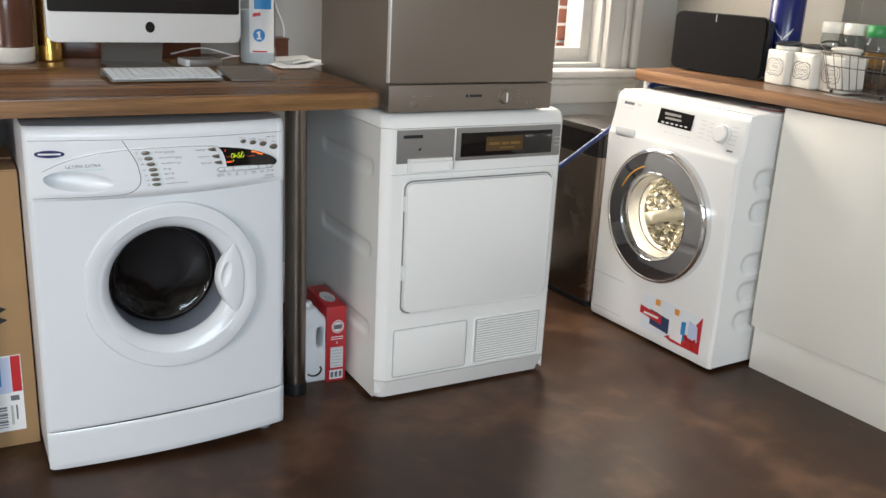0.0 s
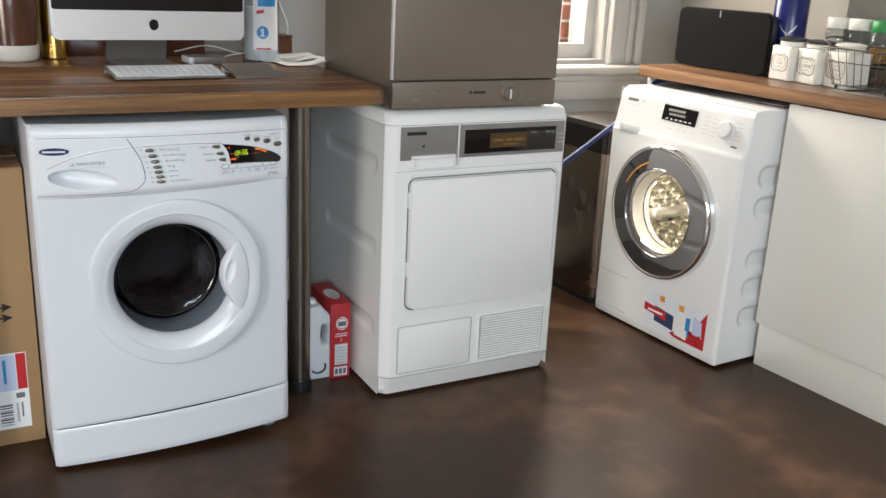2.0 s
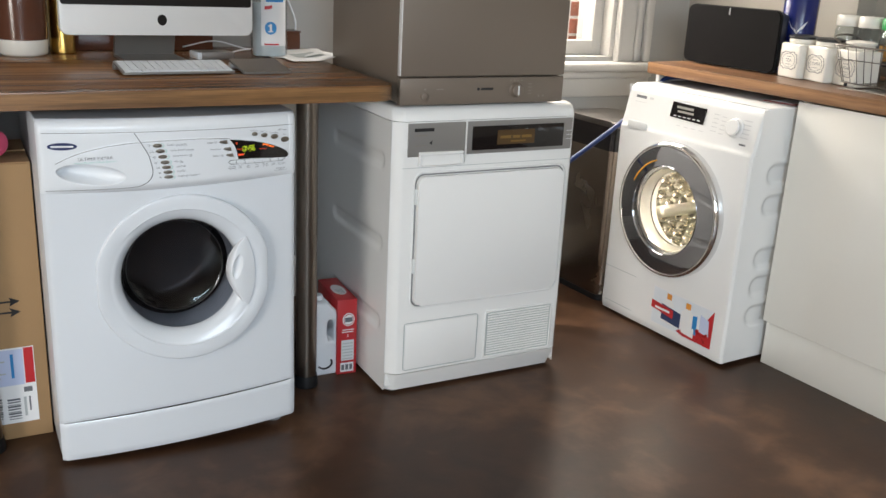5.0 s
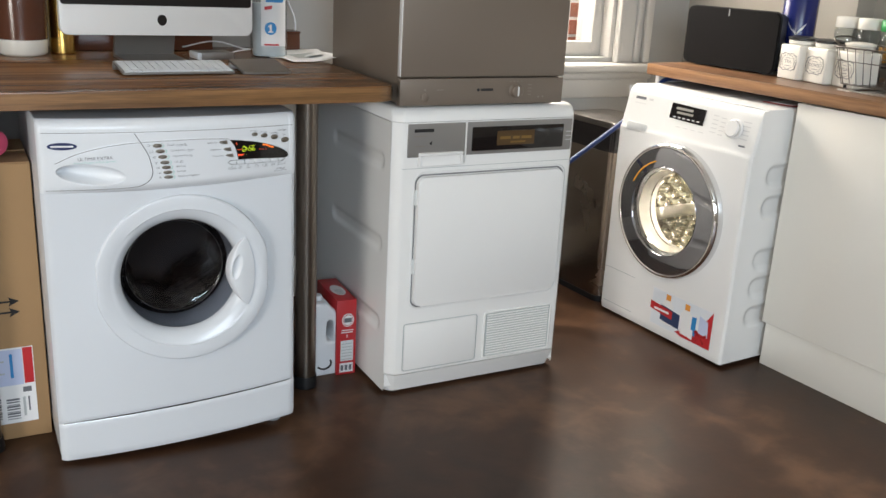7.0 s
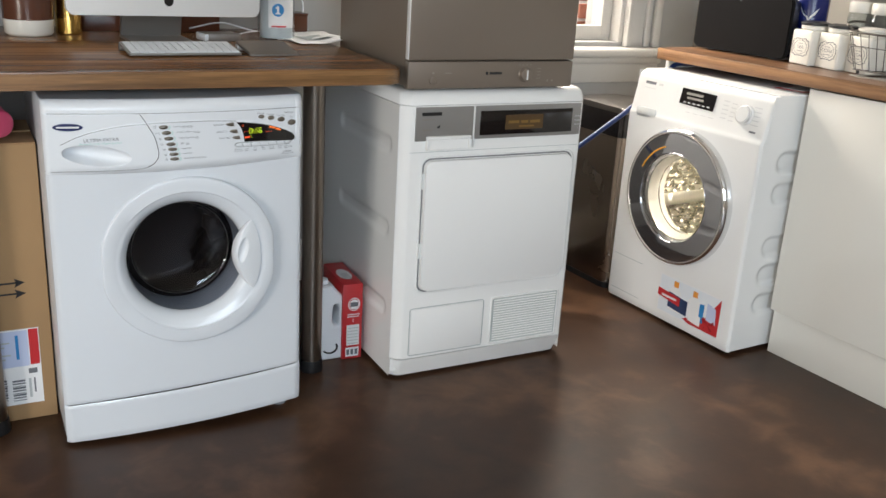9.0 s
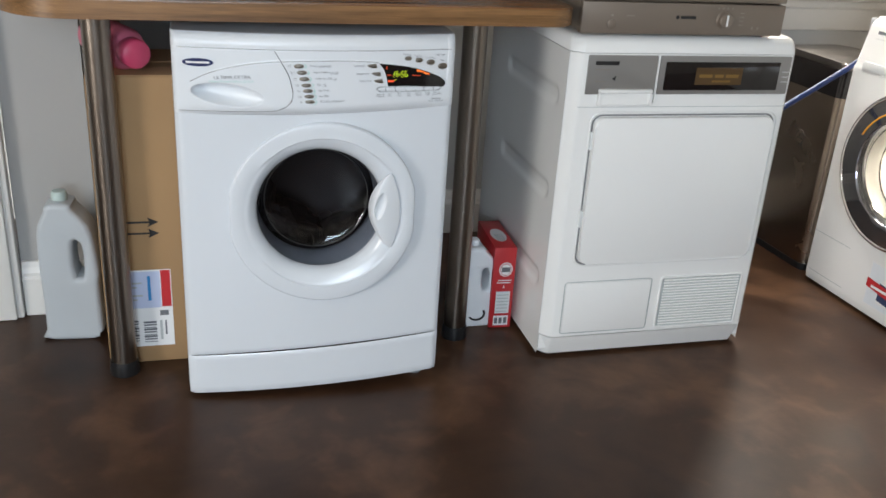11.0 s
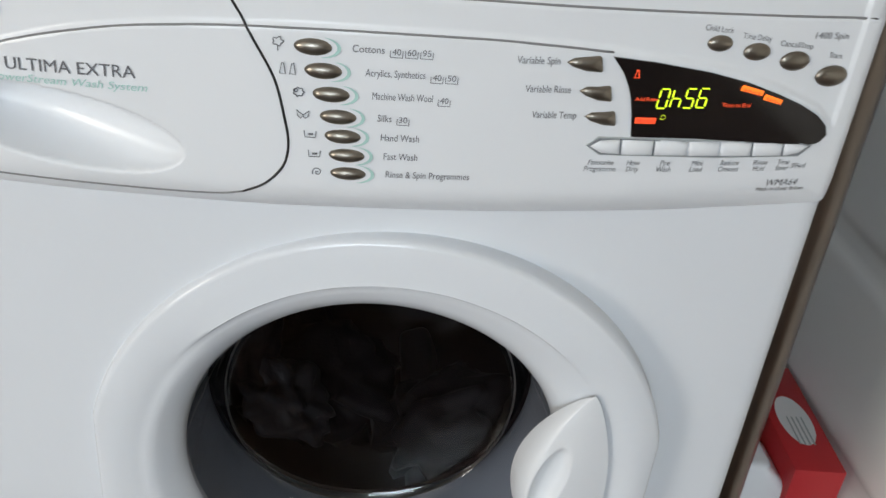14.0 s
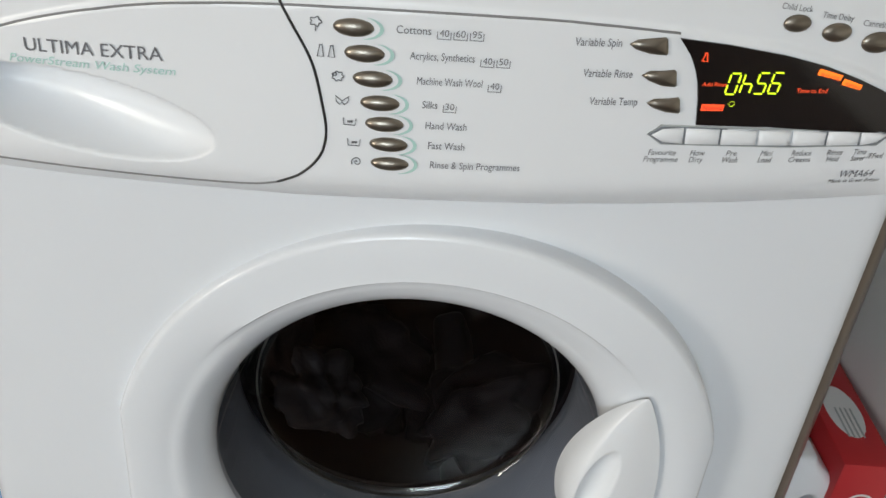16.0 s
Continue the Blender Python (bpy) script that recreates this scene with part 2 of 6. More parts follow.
LED_RED = glow("red_indicator", (1.0, 0.10, 0.03), 1.1)
LED_ORANGE = glow("orange_indicator", (1.0, 0.20, 0.02), 1.4)
LCD_AMBER = glow("amber_screen", (0.12, 0.062, 0.014), 0.2)
LCD_MARK = glow("amber_screen_mark", (0.30, 0.17, 0.035), 0.22)
LCD_WHITE = glow("white_screen", (0.55, 0.52, 0.45), 0.25)
# strong glow added only to brighten the far drum
DRUM_FILL_GLOW = glow("drum_fill_glow", (1.0, 0.94, 0.83), 185)


# ---- mesh helpers ----
def link(name, bm, mat, parent=None, label="", smooth=None):
    me = bpy.data.meshes.new(name)
    bmesh.ops.recalc_face_normals(bm, faces=bm.faces)
    bm.to_mesh(me)
    bm.free()
    me.materials.append(mat)
    if smooth is not None:
        me.polygons.foreach_set("use_smooth", [True] * len(me.polygons))
        if smooth < 3:
            me.set_sharp_from_angle(angle=smooth)
    ob = new(name, me)
    if parent:
        ob.parent = parent
    if label:
        tagged(ob, label)
    return ob


def part(name, bm, mat, parent, label="", smooth=0.6):
    return link(name, bm, mat, parent, label, smooth)


def thing(name, m, label, category, group="", kind=""):
    ob = new(name)
    ob.empty_display_size = 0.1
    ob.matrix_world = m
    return tagged(ob, label, category, group, kind)


def setting(name, bm, mat, label, category, m=None, smooth=None):
    ob = link(name, bm, mat, None, "", smooth)
    if m is not None:
        ob.matrix_world = m
    return tagged(ob, label, category, "", "structure")


def box(bm, x0, x1, y0, y1, z0, z1, bevel=0.0, seg=2):
    r = bmesh.ops.create_cube(bm, size=1)
    bmesh.ops.transform(bm, verts=r["verts"], matrix=Matrix.LocRotScale(((x0 + x1) / 2, (y0 + y1) / 2, (z0 + z1) / 2), None, (x1 - x0, y1 - y0, z1 - z0)))
    if bevel:
        edges = list({e for v in r["verts"] for e in v.link_edges})
        bmesh.ops.bevel(bm, geom=edges, offset=bevel, segments=seg, affect="EDGES", profile=0.5)
    return bm


def boxed(*a, **k):
    return box(bmesh.new(), *a, **k)


def lathe(profile, seg=48, m=None, bm=None, closed=False):
    """Turns (radius, height) pairs round z."""
    bm = bm or bmesh.new()
    rings = []
    for r, z in profile:
        if r < 1e-6:
            rings.append([bm.verts.new((0, 0, z))])
        else:
            rings.append([bm.verts.new((r * math.cos(2 * math.pi * i / seg), r * math.sin(2 * math.pi * i / seg), z)) for i in range(seg)])
    pairs = list(zip(rings, rings[1:])) + ([(rings[-1], rings[0])] if closed else [])
    for a, b in pairs:
        for i in range(seg):
            j = (i + 1) % seg
            if len(a) == 1 and len(b) == 1:
                continue
            if len(a) == 1:
                bm.faces.new((a[0], b[i], b[j]))
            elif len(b) == 1:
                bm.faces.new((a[i], a[j], b[0]))
            else:
                bm.faces.new((a[i], a[j], b[j], b[i]))
    if m is not None:
        bmesh.ops.transform(bm, verts=[v for ring in rings for v in ring], matrix=m)
    return bm


def prism(points, z0, z1, m=None, bm=None, bevel=0.0):
    """Extrudes a closed outline (x, y) from z0 to z1."""
    bm = bm or bmesh.new()
    lo = [bm.verts.new((x, y, z0)) for x, y in points]
    hi = [bm.verts.new((x, y, z1)) for x, y in points]
    bm.faces.new(lo[::-1])
    top = bm.faces.new(hi)
    for i in range(len(points)):
        j = (i + 1) % len(points)
        bm.faces.new((lo[i], lo[j], hi[j], hi[i]))
    if bevel:
        bmesh.ops.bevel(bm, geom=list(top.edges), offset=bevel, segments=2, affect="EDGES", profile=0.5)
    if m is not None:
        bmesh.ops.transform(bm, verts=list(bm.verts), matrix=m)
    return bm


def round_rect(x0, x1, y0, y1, r, seg=6):
    pts = []
    for cx, cy, a in ((x1 - r, y1 - r, 0), (x0 + r, y1 - r, 90), (x0 + r, y0 + r, 180), (x1 - r, y0 + r, 270)):
        for i in range(seg + 1):
            t = radians(a + 90 * i / seg)
            pts.append((cx + r * math.cos(t), cy + r * math.sin(t)))
    return pts


def ellipse(cx, cy, a, b, seg=32):
    return [(cx + a * math.cos(2 * math.pi * i / seg), cy + b * math.sin(2 * math.pi * i / seg)) for i in range(seg)]


def tube(points, r, seg=10, bm=None, closed=False):
    """A round rod along a line of points."""
    bm = bm or bmesh.new()
    pts = [Vector(p) for p in points]
    rings, up = [], Vector((0.13, 0.21, 1)).normalized()
    for i, p in enumerate(pts):
        a = pts[i - 1] if (i or closed) else p
        b = pts[(i + 1) % len(pts)] if (i + 1 < len(pts) or closed) else p
        d = (b - a).normalized()
        s = d.cross(up)
        s = s.normalized() if s.length > 0.05 else d.cross(Vector((1, 0, 0))).normalized()
        n = s.cross(d)
        rings.append([bm.verts.new(p + r * (s * math.cos(2 * math.pi * k / seg) + n * math.sin(2 * math.pi * k / seg))) for k in range(seg)])
    for a, b in list(zip(rings, rings[1:])) + ([(rings[-1], rings[0])] if closed else []):
        for k in range(seg):
            bm.faces.new((a[k], a[(k + 1) % seg], b[(k + 1) % seg], b[k]))
    if not closed:
        bm.faces.new(rings[0][::-1])
        bm.faces.new(rings[-1])
    return bm


def smooth_line(points, n=8):
    """A soft curve through the points."""
    p = [Vector(q) for q in points]
    p = [2 * p[0] - p[1]] + p + [2 * p[-1] - p[-2]]
    out = []
    for a, b, c, d in zip(p, p[1:], p[2:], p[3:]):
        for i in range(n):
            t = i / n
            out.append(0.5 * (2 * b + (c - a) * t + (2 * a - 5 * b + 4 * c - d) * t * t + (3 * b - a - 3 * c + d) * t ** 3))
    return out + [p[-2]]


def sheet(nu, nv, place, keep=None):
    """A grid of nu x nv cells; place(u, v) in 0..1 gives the point; keep(u, v) may leave cells out."""
    bm = bmesh.new()
    vs = [[bm.verts.new(place(i / nu, j / nv)) for i in range(nu + 1)] for j in range(nv + 1)]
    for j in range(nv):
        for i in range(nu):
            if keep is None or keep((i + 0.5) / nu, (j + 0.5) / nv):
                bm.faces.new((vs[j][i], vs[j][i + 1], vs[j + 1][i + 1], vs[j + 1][i]))
    bmesh.ops.delete(bm, geom=[v for v in bm.verts if not v.link_faces], context="VERTS")
    return bm


def ramp(a, b, t):
    t = min(1.0, max(0.0, (t - a) / (b - a)))
    return t * t * (3 - 2 * t)


def along(line, x):
    """The height of a line of (x, z) pairs at x."""
    return float(np.interp(x, [p[0] for p in line], [p[1] for p in line]))


TEXTS = {}


def letters(text, italic=0.0):
    """The flat outline of a word in the built-in font, scaled to a width and cap height of 1."""
    if (text, italic) not in TEXTS:
        cu = bpy.data.curves.new("word", "FONT")
        cu.body, cu.shear, cu.resolution_u = text, italic, 3
        ob = new("word", cu)
        bpy.context.view_layer.update()
        me = bpy.data.meshes.new_from_object(ob.evaluated_get(bpy.context.evaluated_depsgraph_get()))
        co = np.zeros(len(me.vertices) * 3)
        me.vertices.foreach_get("co", co)
        co = co.reshape(-1, 3)
        faces = [tuple(p.vertices) for p in me.polygons]
        bpy.data.objects.remove(ob)
        bpy.data.curves.remove(cu)
        bpy.data.meshes.remove(me)
        x0, x1 = co[:, 0].min(), co[:, 0].max()
        TEXTS[text, italic] = [((x - x0) / (x1 - x0), y / 0.7) for x, y, z in co], faces
    return TEXTS[text, italic]


def word(text, x0, x1, base, cap, place, mat, parent, slope=0.0, italic=0.0, name="lettering", label=""):
    """A printed word from x0 to x1 on the base line; place(x, z) lays it on its surface."""
    co, faces = letters(text, italic)
    bm = bmesh.new()
    vs = [bm.verts.new(place(x0 + u * (x1 - x0), base + slope * u * (x1 - x0) + v * cap)) for u, v in co]
    for f in faces:
        try:
            bm.faces.new([vs[i] for i in f])
        except ValueError:
            pass
    return part(name, bm, mat, parent, label or "printed word " + text)


def bar(x0, x1, z0, z1, place, mat, parent, name="print_bar", label="", n=4):
    """A flat printed bar laid on a surface."""
    return part(name, sheet(n, 1, lambda u, v: place(x0 + u * (x1 - x0), z0 + v * (z1 - z0))), mat, parent, label)


def patch(points, place, mat, parent, name, label="", lift=0.0):
    """A flat printed outline laid on a surface, or, with a lift, a plate standing proud of it."""
    bm = bmesh.new()
    hi = [bm.verts.new(place(x, z, lift)) for x, z in points]
    bm.faces.new(hi)
    if lift:
        lo = [bm.verts.new(place(x, z, -0.001)) for x, z in points]
        for i in range(len(points)):
            j = (i + 1) % len(points)
            bm.faces.new((lo[i], lo[j], hi[j], hi[i]))
    return part(name, bm, mat, parent, label)


def dome(cx, cz, a, b, h, place, mat, parent, name, label="", shape=None, n=6):
    """A rounded button on a surface: rings of an outline that shrink to its middle."""
    base = shape or ellipse(0, 0, a, b, 28)
    bm = bmesh.new()
    rings = []
    for k in range(n):
        t = k / n * math.pi / 2
        s, up = math.cos(t), h * math.sin(t)
        rings.append([bm.verts.new(place(cx + x * s, cz + z * s, up)) for x, z in base])
    top = bm.verts.new(place(cx, cz, h))
    m = len(base)
    for p, q in zip(rings, rings[1:]):
        for i in range(m):
            bm.faces.new((p[i], p[(i + 1) % m], q[(i + 1) % m], q[i]))
    for i in range(m):
        bm.faces.new((rings[-1][i], rings[-1][(i + 1) % m], top))
    return part(name, bm, mat, parent, label, smooth=3.2)


# ---- the room ----
ROOM_X0, BACK_Y, FRONT_Y, HEIGHT = -3.2, 2.95, -2.7, 2.55
KITCHEN = pose(2.300, 2.47, 0, 0, 0, 3.5)
bm = bmesh.new()
box(bm, -3.6, 3.6, -3.2, 3.2, -0.1, 0)
setting("floor", bm, FLOOR, "brown mottled polished poured floor with cloudy patches", "floor")
setting("ceiling", boxed(-3.6, 3.6, -3.2, 3.4, HEIGHT, HEIGHT + 0.1), CEILING_PAINT, "plain white painted ceiling", "ceiling")
WIN = (1.62, 2.50, 0.875, 2.05)
bm = bmesh.new()
for a in ((-0.02, WIN[0], 0, HEIGHT), (WIN[1], 3.3, 0, HEIGHT), (WIN[0], WIN[1], 0, WIN[2]), (WIN[0], WIN[1], WIN[3], HEIGHT)):
    box(bm, a[0], a[1], BACK_Y, BACK_Y + 0.28, a[2], a[3])
setting("wall_north", bm, GREY_WALL, "pale grey painted wall with a sash window", "wall")
bm = boxed(-0.22, -0.022, 2.50, 3.2, 0, HEIGHT)
box(bm, -3.4, -0.90, 2.50, 3.2, 0, HEIGHT)
box(bm, -0.90, -0.22, 2.50, 3.2, 2.08, HEIGHT)
setting("wall_pier", bm, GREY_WALL, "pale grey painted wall beside a white door frame", "wall")
bm = bmesh.new()
for a in ((-3.6, -1.25, 0, HEIGHT), (0.55, 3.6, 0, HEIGHT), (-1.25, 0.55, 0, 1.1), (-1.25, 0.55, 2.35, HEIGHT)):
    box(bm, a[0], a[1], FRONT_Y - 0.2, FRONT_Y, a[2], a[3])
setting("wall_south", bm, WALL, "off-white painted wall with a wide window", "wall")
bm = bmesh.new()
for a in ((-3.2, -1.5, 0, HEIGHT), (-0.3, 2.5, 0, HEIGHT), (-1.5, -0.3, 0, 0.4), (-1.5, -0.3, 1.9, HEIGHT)):
    box(bm, ROOM_X0 - 0.2, ROOM_X0, a[0], a[1], a[2], a[3])
setting("wall_west", bm, WALL, "off-white painted wall with a window", "wall")
bm = boxed(0.60, 0.80, -0.17, 0.52, 0, HEIGHT)
box(bm, 0.52, 0.80, -0.42, -0.17, 0.915, HEIGHT)
box(bm, 0.62, 0.80, -5.7, -0.17, 0, HEIGHT)
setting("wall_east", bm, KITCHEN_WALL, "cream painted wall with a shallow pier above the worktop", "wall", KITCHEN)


def skirting(name, x0, x1, y, label):
    prof = [(0, 0), (-0.02, 0), (-0.02, 0.105), (-0.016, 0.112), (-0.016, 0.122), (-0.010, 0.135), (-0.006, 0.150), (0, 0.152)]
    bm = bmesh.new()
    ends = [[bm.verts.new((x, y + a, z)) for a, z in prof] for x in (x0, x1)]
    n = len(prof)
    for i in range(n):
        bm.faces.new((ends[0][i], ends[0][(i + 1) % n], ends[1][(i + 1) % n], ends[1][i]))
    bm.faces.new(ends[0][::-1])
    bm.faces.new(ends[1])
    return setting(name, bm, GLOSS_PAINT, label, "skirting board")


skirting("baseboard_pier", -0.218, -0.024, 2.498, "white gloss moulded skirting board on the pier")
skirting("baseboard_north", -0.01, 2.88, BACK_Y - 0.002, "white gloss moulded skirting board under the window")

# the door case in the pier
door = thing("door_1", Matrix(), "white painted door in a moulded white frame", "door", kind="structure")
for x0, x1 in ((-0.985, -0.90), (-0.305, -0.221)):
    bm = boxed(x0, x1, 2.462, 2.499, 0, 2.12, 0.006)
    box(bm, x0 + 0.016, x1 - 0.016, 2.450, 2.47, 0, 2.11, 0.006)
    part("door_frame", bm, GLOSS_PAINT, door)
part("door_frame", boxed(-0.985, -0.221, 2.464, 2.499, 2.085, 2.17, 0.006), GLOSS_PAINT, door)
bm = boxed(-0.895, -0.31, 2.53, 2.57, 0.005, 2.075, 0.003)
part("door_leaf", bm, GLOSS_PAINT, door)
for z0, z1 in ((0.15, 0.85), (1.05, 1.95)):
    for x0, x1 in ((-0.84, -0.64), (-0.56, -0.36)):
        part("door_panel", boxed(x0, x1, 2.522, 2.535, z0, z1, 0.006), GLOSS_PAINT, door)


def sash_window():
    """A white timber sash window with a moulded surround and a projecting sill."""
    x0, x1, z0, z1 = WIN
    w = thing("window_1", Matrix(), "white painted timber sash window with moulded surround", "window", kind="structure")
    y = BACK_Y
    for a, b in ((x1 - 0.012, x1 + 0.15), (x0 - 0.15, x0 + 0.012)):
        bm = boxed(a, b, y - 0.022, y - 0.001, z0 - 0.02, z1 + 0.13, 0.004)
        side = b if a > x0 + 0.3 else a
        inner = a if a > x0 + 0.3 else b
        s = 1 if side > inner else -1
        lo, hi = sorted((side, side - s * 0.035))
        box(bm, lo, hi, y - 0.048, y - 0.02, z0 - 0.018, z1 + 0.14, 0.008)
        lo, hi = sorted((side - s * 0.05, side - s * 0.075))
        box(bm, lo, hi, y - 0.036, y - 0.02, z0 - 0.018, z1 + 0.13, 0.007)
        lo, hi = sorted((inner, inner + s * 0.022))
        box(bm, lo, hi, y - 0.034, y - 0.02, z0 - 0.018, z1 + 0.12, 0.007)
        part("window_surround", bm, SHADED_TRIM, w, "moulded timber surround")
    part("window_surround", boxed(x0 - 0.15, x1 + 0.15, y - 0.04, y - 0.002, z1 + 0.002, z1 + 0.13, 0.008), SHADED_TRIM, w)
    bm = boxed(x0 - 0.19, x1 + 0.19, y - 0.095, y + 0.06, z0 - 0.052, z0 - 0.018, 0.012, 3)
    part("window_sill", bm, SHADED_TRIM, w, "projecting rounded sill")
    bm = boxed(x0 - 0.17, x1 + 0.17, y - 0.03, y - 0.002, z0 - 0.16, z0 - 0.053, 0.006)
    box(bm, x0 - 0.175, x1 + 0.175, y - 0.045, y - 0.004, z0 - 0.085, z0 - 0.054, 0.01)
    part("apron", bm, SHADED_TRIM, w)
    for a, b in ((x0, x0 + 0.03), (x1 - 0.03, x1)):
        part("jamb", boxed(a, b, y + 0.0, y + 0.2, z0, z1, 0.003), SHADED_TRIM, w)
    for yy, za, zb in ((y + 0.06, z0, (z0 + z1) / 2 + 0.02), (y + 0.105, (z0 + z1) / 2 - 0.02, z1)):
        for a, b in ((x0 + 0.03, x0 + 0.078), (x1 - 0.078, x1 - 0.03), ((x0 + x1) / 2 - 0.012, (x0 + x1) / 2 + 0.012)):
            part("sash_stile", boxed(a, b, yy, yy + 0.04, za + 0.02, zb, 0.005), SHADED_TRIM, w)
        part("sash_rail", boxed(x0 + 0.03, x1 - 0.03, yy + 0.001, yy + 0.039, za, za + 0.06, 0.005), SHADED_TRIM, w)
        part("sash_rail", boxed(x0 + 0.03, x1 - 0.03, yy + 0.001, yy + 0.039, zb - 0.04, zb, 0.005), SHADED_TRIM, w)
        for a, b in ((x0 + 0.078, (x0 + x1) / 2 - 0.012), ((x0 + x1) / 2 + 0.012, x1 - 0.078)):
            g = part("pane", boxed(a, b, yy + 0.018, yy + 0.022, za + 0.06, zb - 0.04), CLEAR, w)
            g.visible_shadow = False
    return w


sash_window()


def plain_window(name, m, width, height, label):
    """A white framed window, one mullion, set in a wall behind the camera."""
    w = thing(name, m, label, "window", kind="structure")
    h = width / 2
    for a, b, c, d in ((-h, -h + 0.06, 0, height), (h - 0.06, h, 0, height), (-0.03, 0.03, 0.06, height - 0.06), (-h + 0.06, h - 0.06, 0, 0.06), (-h + 0.06, h - 0.06, height - 0.06, height)):
        part("window_frame", boxed(a, b, -0.04, 0.04, c, d, 0.005), GLOSS_PAINT, w)
    for a, b in ((-h + 0.06, -0.03), (0.03, h - 0.06)):
        g = part("pane", boxed(a, b, -0.003, 0.003, 0.06, height - 0.06), CLEAR, w)
        g.visible_shadow = False
    return w


plain_window("window_2", pose(-0.35, FRONT_Y - 0.1, 1.1), 1.8, 1.25, "wide white framed window to the garden")
plain_window("window_3", pose(ROOM_X0 - 0.1, -0.9, 0.4, 0, 0, 90), 1.2, 1.5, "white framed side window")

# outside the sash window
setting("ground", boxed(-40, 40, -40, 40, -0.32, -0.12), OUTSIDE, "pale paved ground outside", "ground")
pier = thing("brick_pier", pose(2.52, 3.42, -0.12), "red brick pier outside the window", "pier")
for row in range(30):
    for k in (0, 1):
        x0 = -0.11 + k * 0.11
        part("brick", boxed(x0 + 0.004, x0 + 0.106, -0.1 + (0.004 if (row + k) % 3 else 0), 0.1, row * 0.075 + 0.006, row * 0.075 + 0.07, 0.003, 1), BRICK, pier)
part("mortar", boxed(-0.106, 0.106, -0.094, 0.094, 0, 2.25), OUTSIDE, pier)
setting("backdrop", boxed(-2, 7, 6.2, 6.4, -0.12, 1.9), OUTSIDE, "pale rendered garden wall outside the window", "wall")


# ---- the breakfast bar ----
bar_top = thing("breakfast_bar", pose(0.47, 2.45, 0.0), "walnut breakfast bar on tall round steel legs", "desk")
pts = []
X0, X1, Y0, Y1 = -0.60, 0.594, -0.465, 0.495
for cx, cy, r, a in ((X1 - 0.004, Y1 - 0.004, 0.004, 0), (X0 + 0.112, Y1 - 0.004, 0.004, 90), (X0 + 0.112, 0.045, 0.004, 180), (X0 + 0.004, 0.04, 0.004, 90), (X0 + 0.16, Y0 + 0.16, 0.16, 180), (X1 - 0.06, Y0 + 0.06, 0.06, 270)):
    for i in range(9):
        t = radians(a + 90 * i / 8)
        q = (cx + r * math.cos(t), cy + r * math.sin(t))
        pts.append(q)
bm = bmesh.new()
prism(pts, 0.872, 0.911, bm=bm, bevel=0.003)
part("worktop", bm, WORKTOP, bar_top, "walnut worktop with rounded corners")
edge = []
for cx, cy, r, a in ((X0 + 0.16, Y0 + 0.16, 0.1625, 180), (X1 - 0.06, Y0 + 0.06, 0.0625, 270)):
    for i in range(13):
        t = radians(a + 90 * i / 12)
        edge.append((cx + r * math.cos(t), cy + r * math.sin(t)))
edge = [(X0 - 0.0025, 0.04)] + edge + [(X1 + 0.0025, 0.30)]
bm = bmesh.new()
lo = [bm.verts.new((x, y, 0.873)) for x, y in edge]
hi = [bm.verts.new((x, y, 0.9085)) for x, y in edge]
for i in range(len(edge) - 1):
    bm.faces.new((lo[i], lo[i + 1], hi[i + 1], hi[i]))
part("edge_band", bm, EDGE_WOOD, bar_top, "lighter walnut edge band", smooth=1.0)
for x, y in ((0.052, 2.145), (0.899, 2.208), (0.899, 2.82), (0.052, 2.42)):
    leg = part("leg", lathe([(0, 0.035), (0.03, 0.035), (0.03, 0.866), (0, 0.866)], 32, pose(x - 0.47, y - 2.45, 0)), LEG_STEEL, bar_top, "round brushed steel leg", smooth=0.8)
    foot = part("foot", lathe([(0, 0), (0.034, 0), (0.035, 0.006), (0.032, 0.036), (0, 0.036)], 32, pose(x - 0.47, y - 2.45, 0)), BLACK, leg, "black plastic foot")
    part("flange", lathe([(0, 0.862), (0.05, 0.864), (0.05, 0.872), (0, 0.872)], 32, pose(x - 0.47, y - 2.45, 0)), LEG_STEEL, leg)


# ---- the front loading washing machine under the bar ----
WM = pose(0.5, 2.0, 0)
HALF, BULGE = 0.296, 0.035


def front_y(x):
    return -BULGE * (1 - (x / HALF) ** 2)


def body_y(x):
    return -0.020 * (1 - (x / HALF) ** 2)


PANEL_LOW = [(-0.297, 0.684), (-0.20, 0.6815), (-0.07, 0.6815), (0.07, 0.685), (0.18, 0.690), (0.297, 0.697)]
CREASE = [(-0.275, 0.738), (-0.2614, 0.751), (-0.2249, 0.769), (-0.1736, 0.7841), (-0.1227, 0.7927), (-0.0577, 0.7973), (0.0348, 0.7992), (0.0849, 0.798), (0.1223, 0.7958), (0.1845, 0.789), (0.2317, 0.7765), (0.2636, 0.7632), (0.2775, 0.750)]
DRAWER = [(-0.094, 0.8175), (-0.0855, 0.804), (-0.0764, 0.788), (-0.0657, 0.768), (-0.06, 0.7461), (-0.0575, 0.7295), (-0.0605, 0.7155), (-0.0705, 0.7038), (-0.0835, 0.6965), (-0.1, 0.693), (-0.1409, 0.6912), (-0.2218, 0.6902), (-0.2955, 0.6900)]


def grip(x, z):
    """The hollow of the drawer's grip."""
    u, v = (x + 0.189) / 0.0715, (z - 0.7255 + 0.10 * (x + 0.189)) / 0.0225
    r = u * u + v * v
    return 0.0 if r >= 1 else 0.034 * (1 - r) ** 0.55 * (0.9 - 0.38 * u) * ramp(-1.0, 0.2, v + 0.55 + 0.4 * u) 


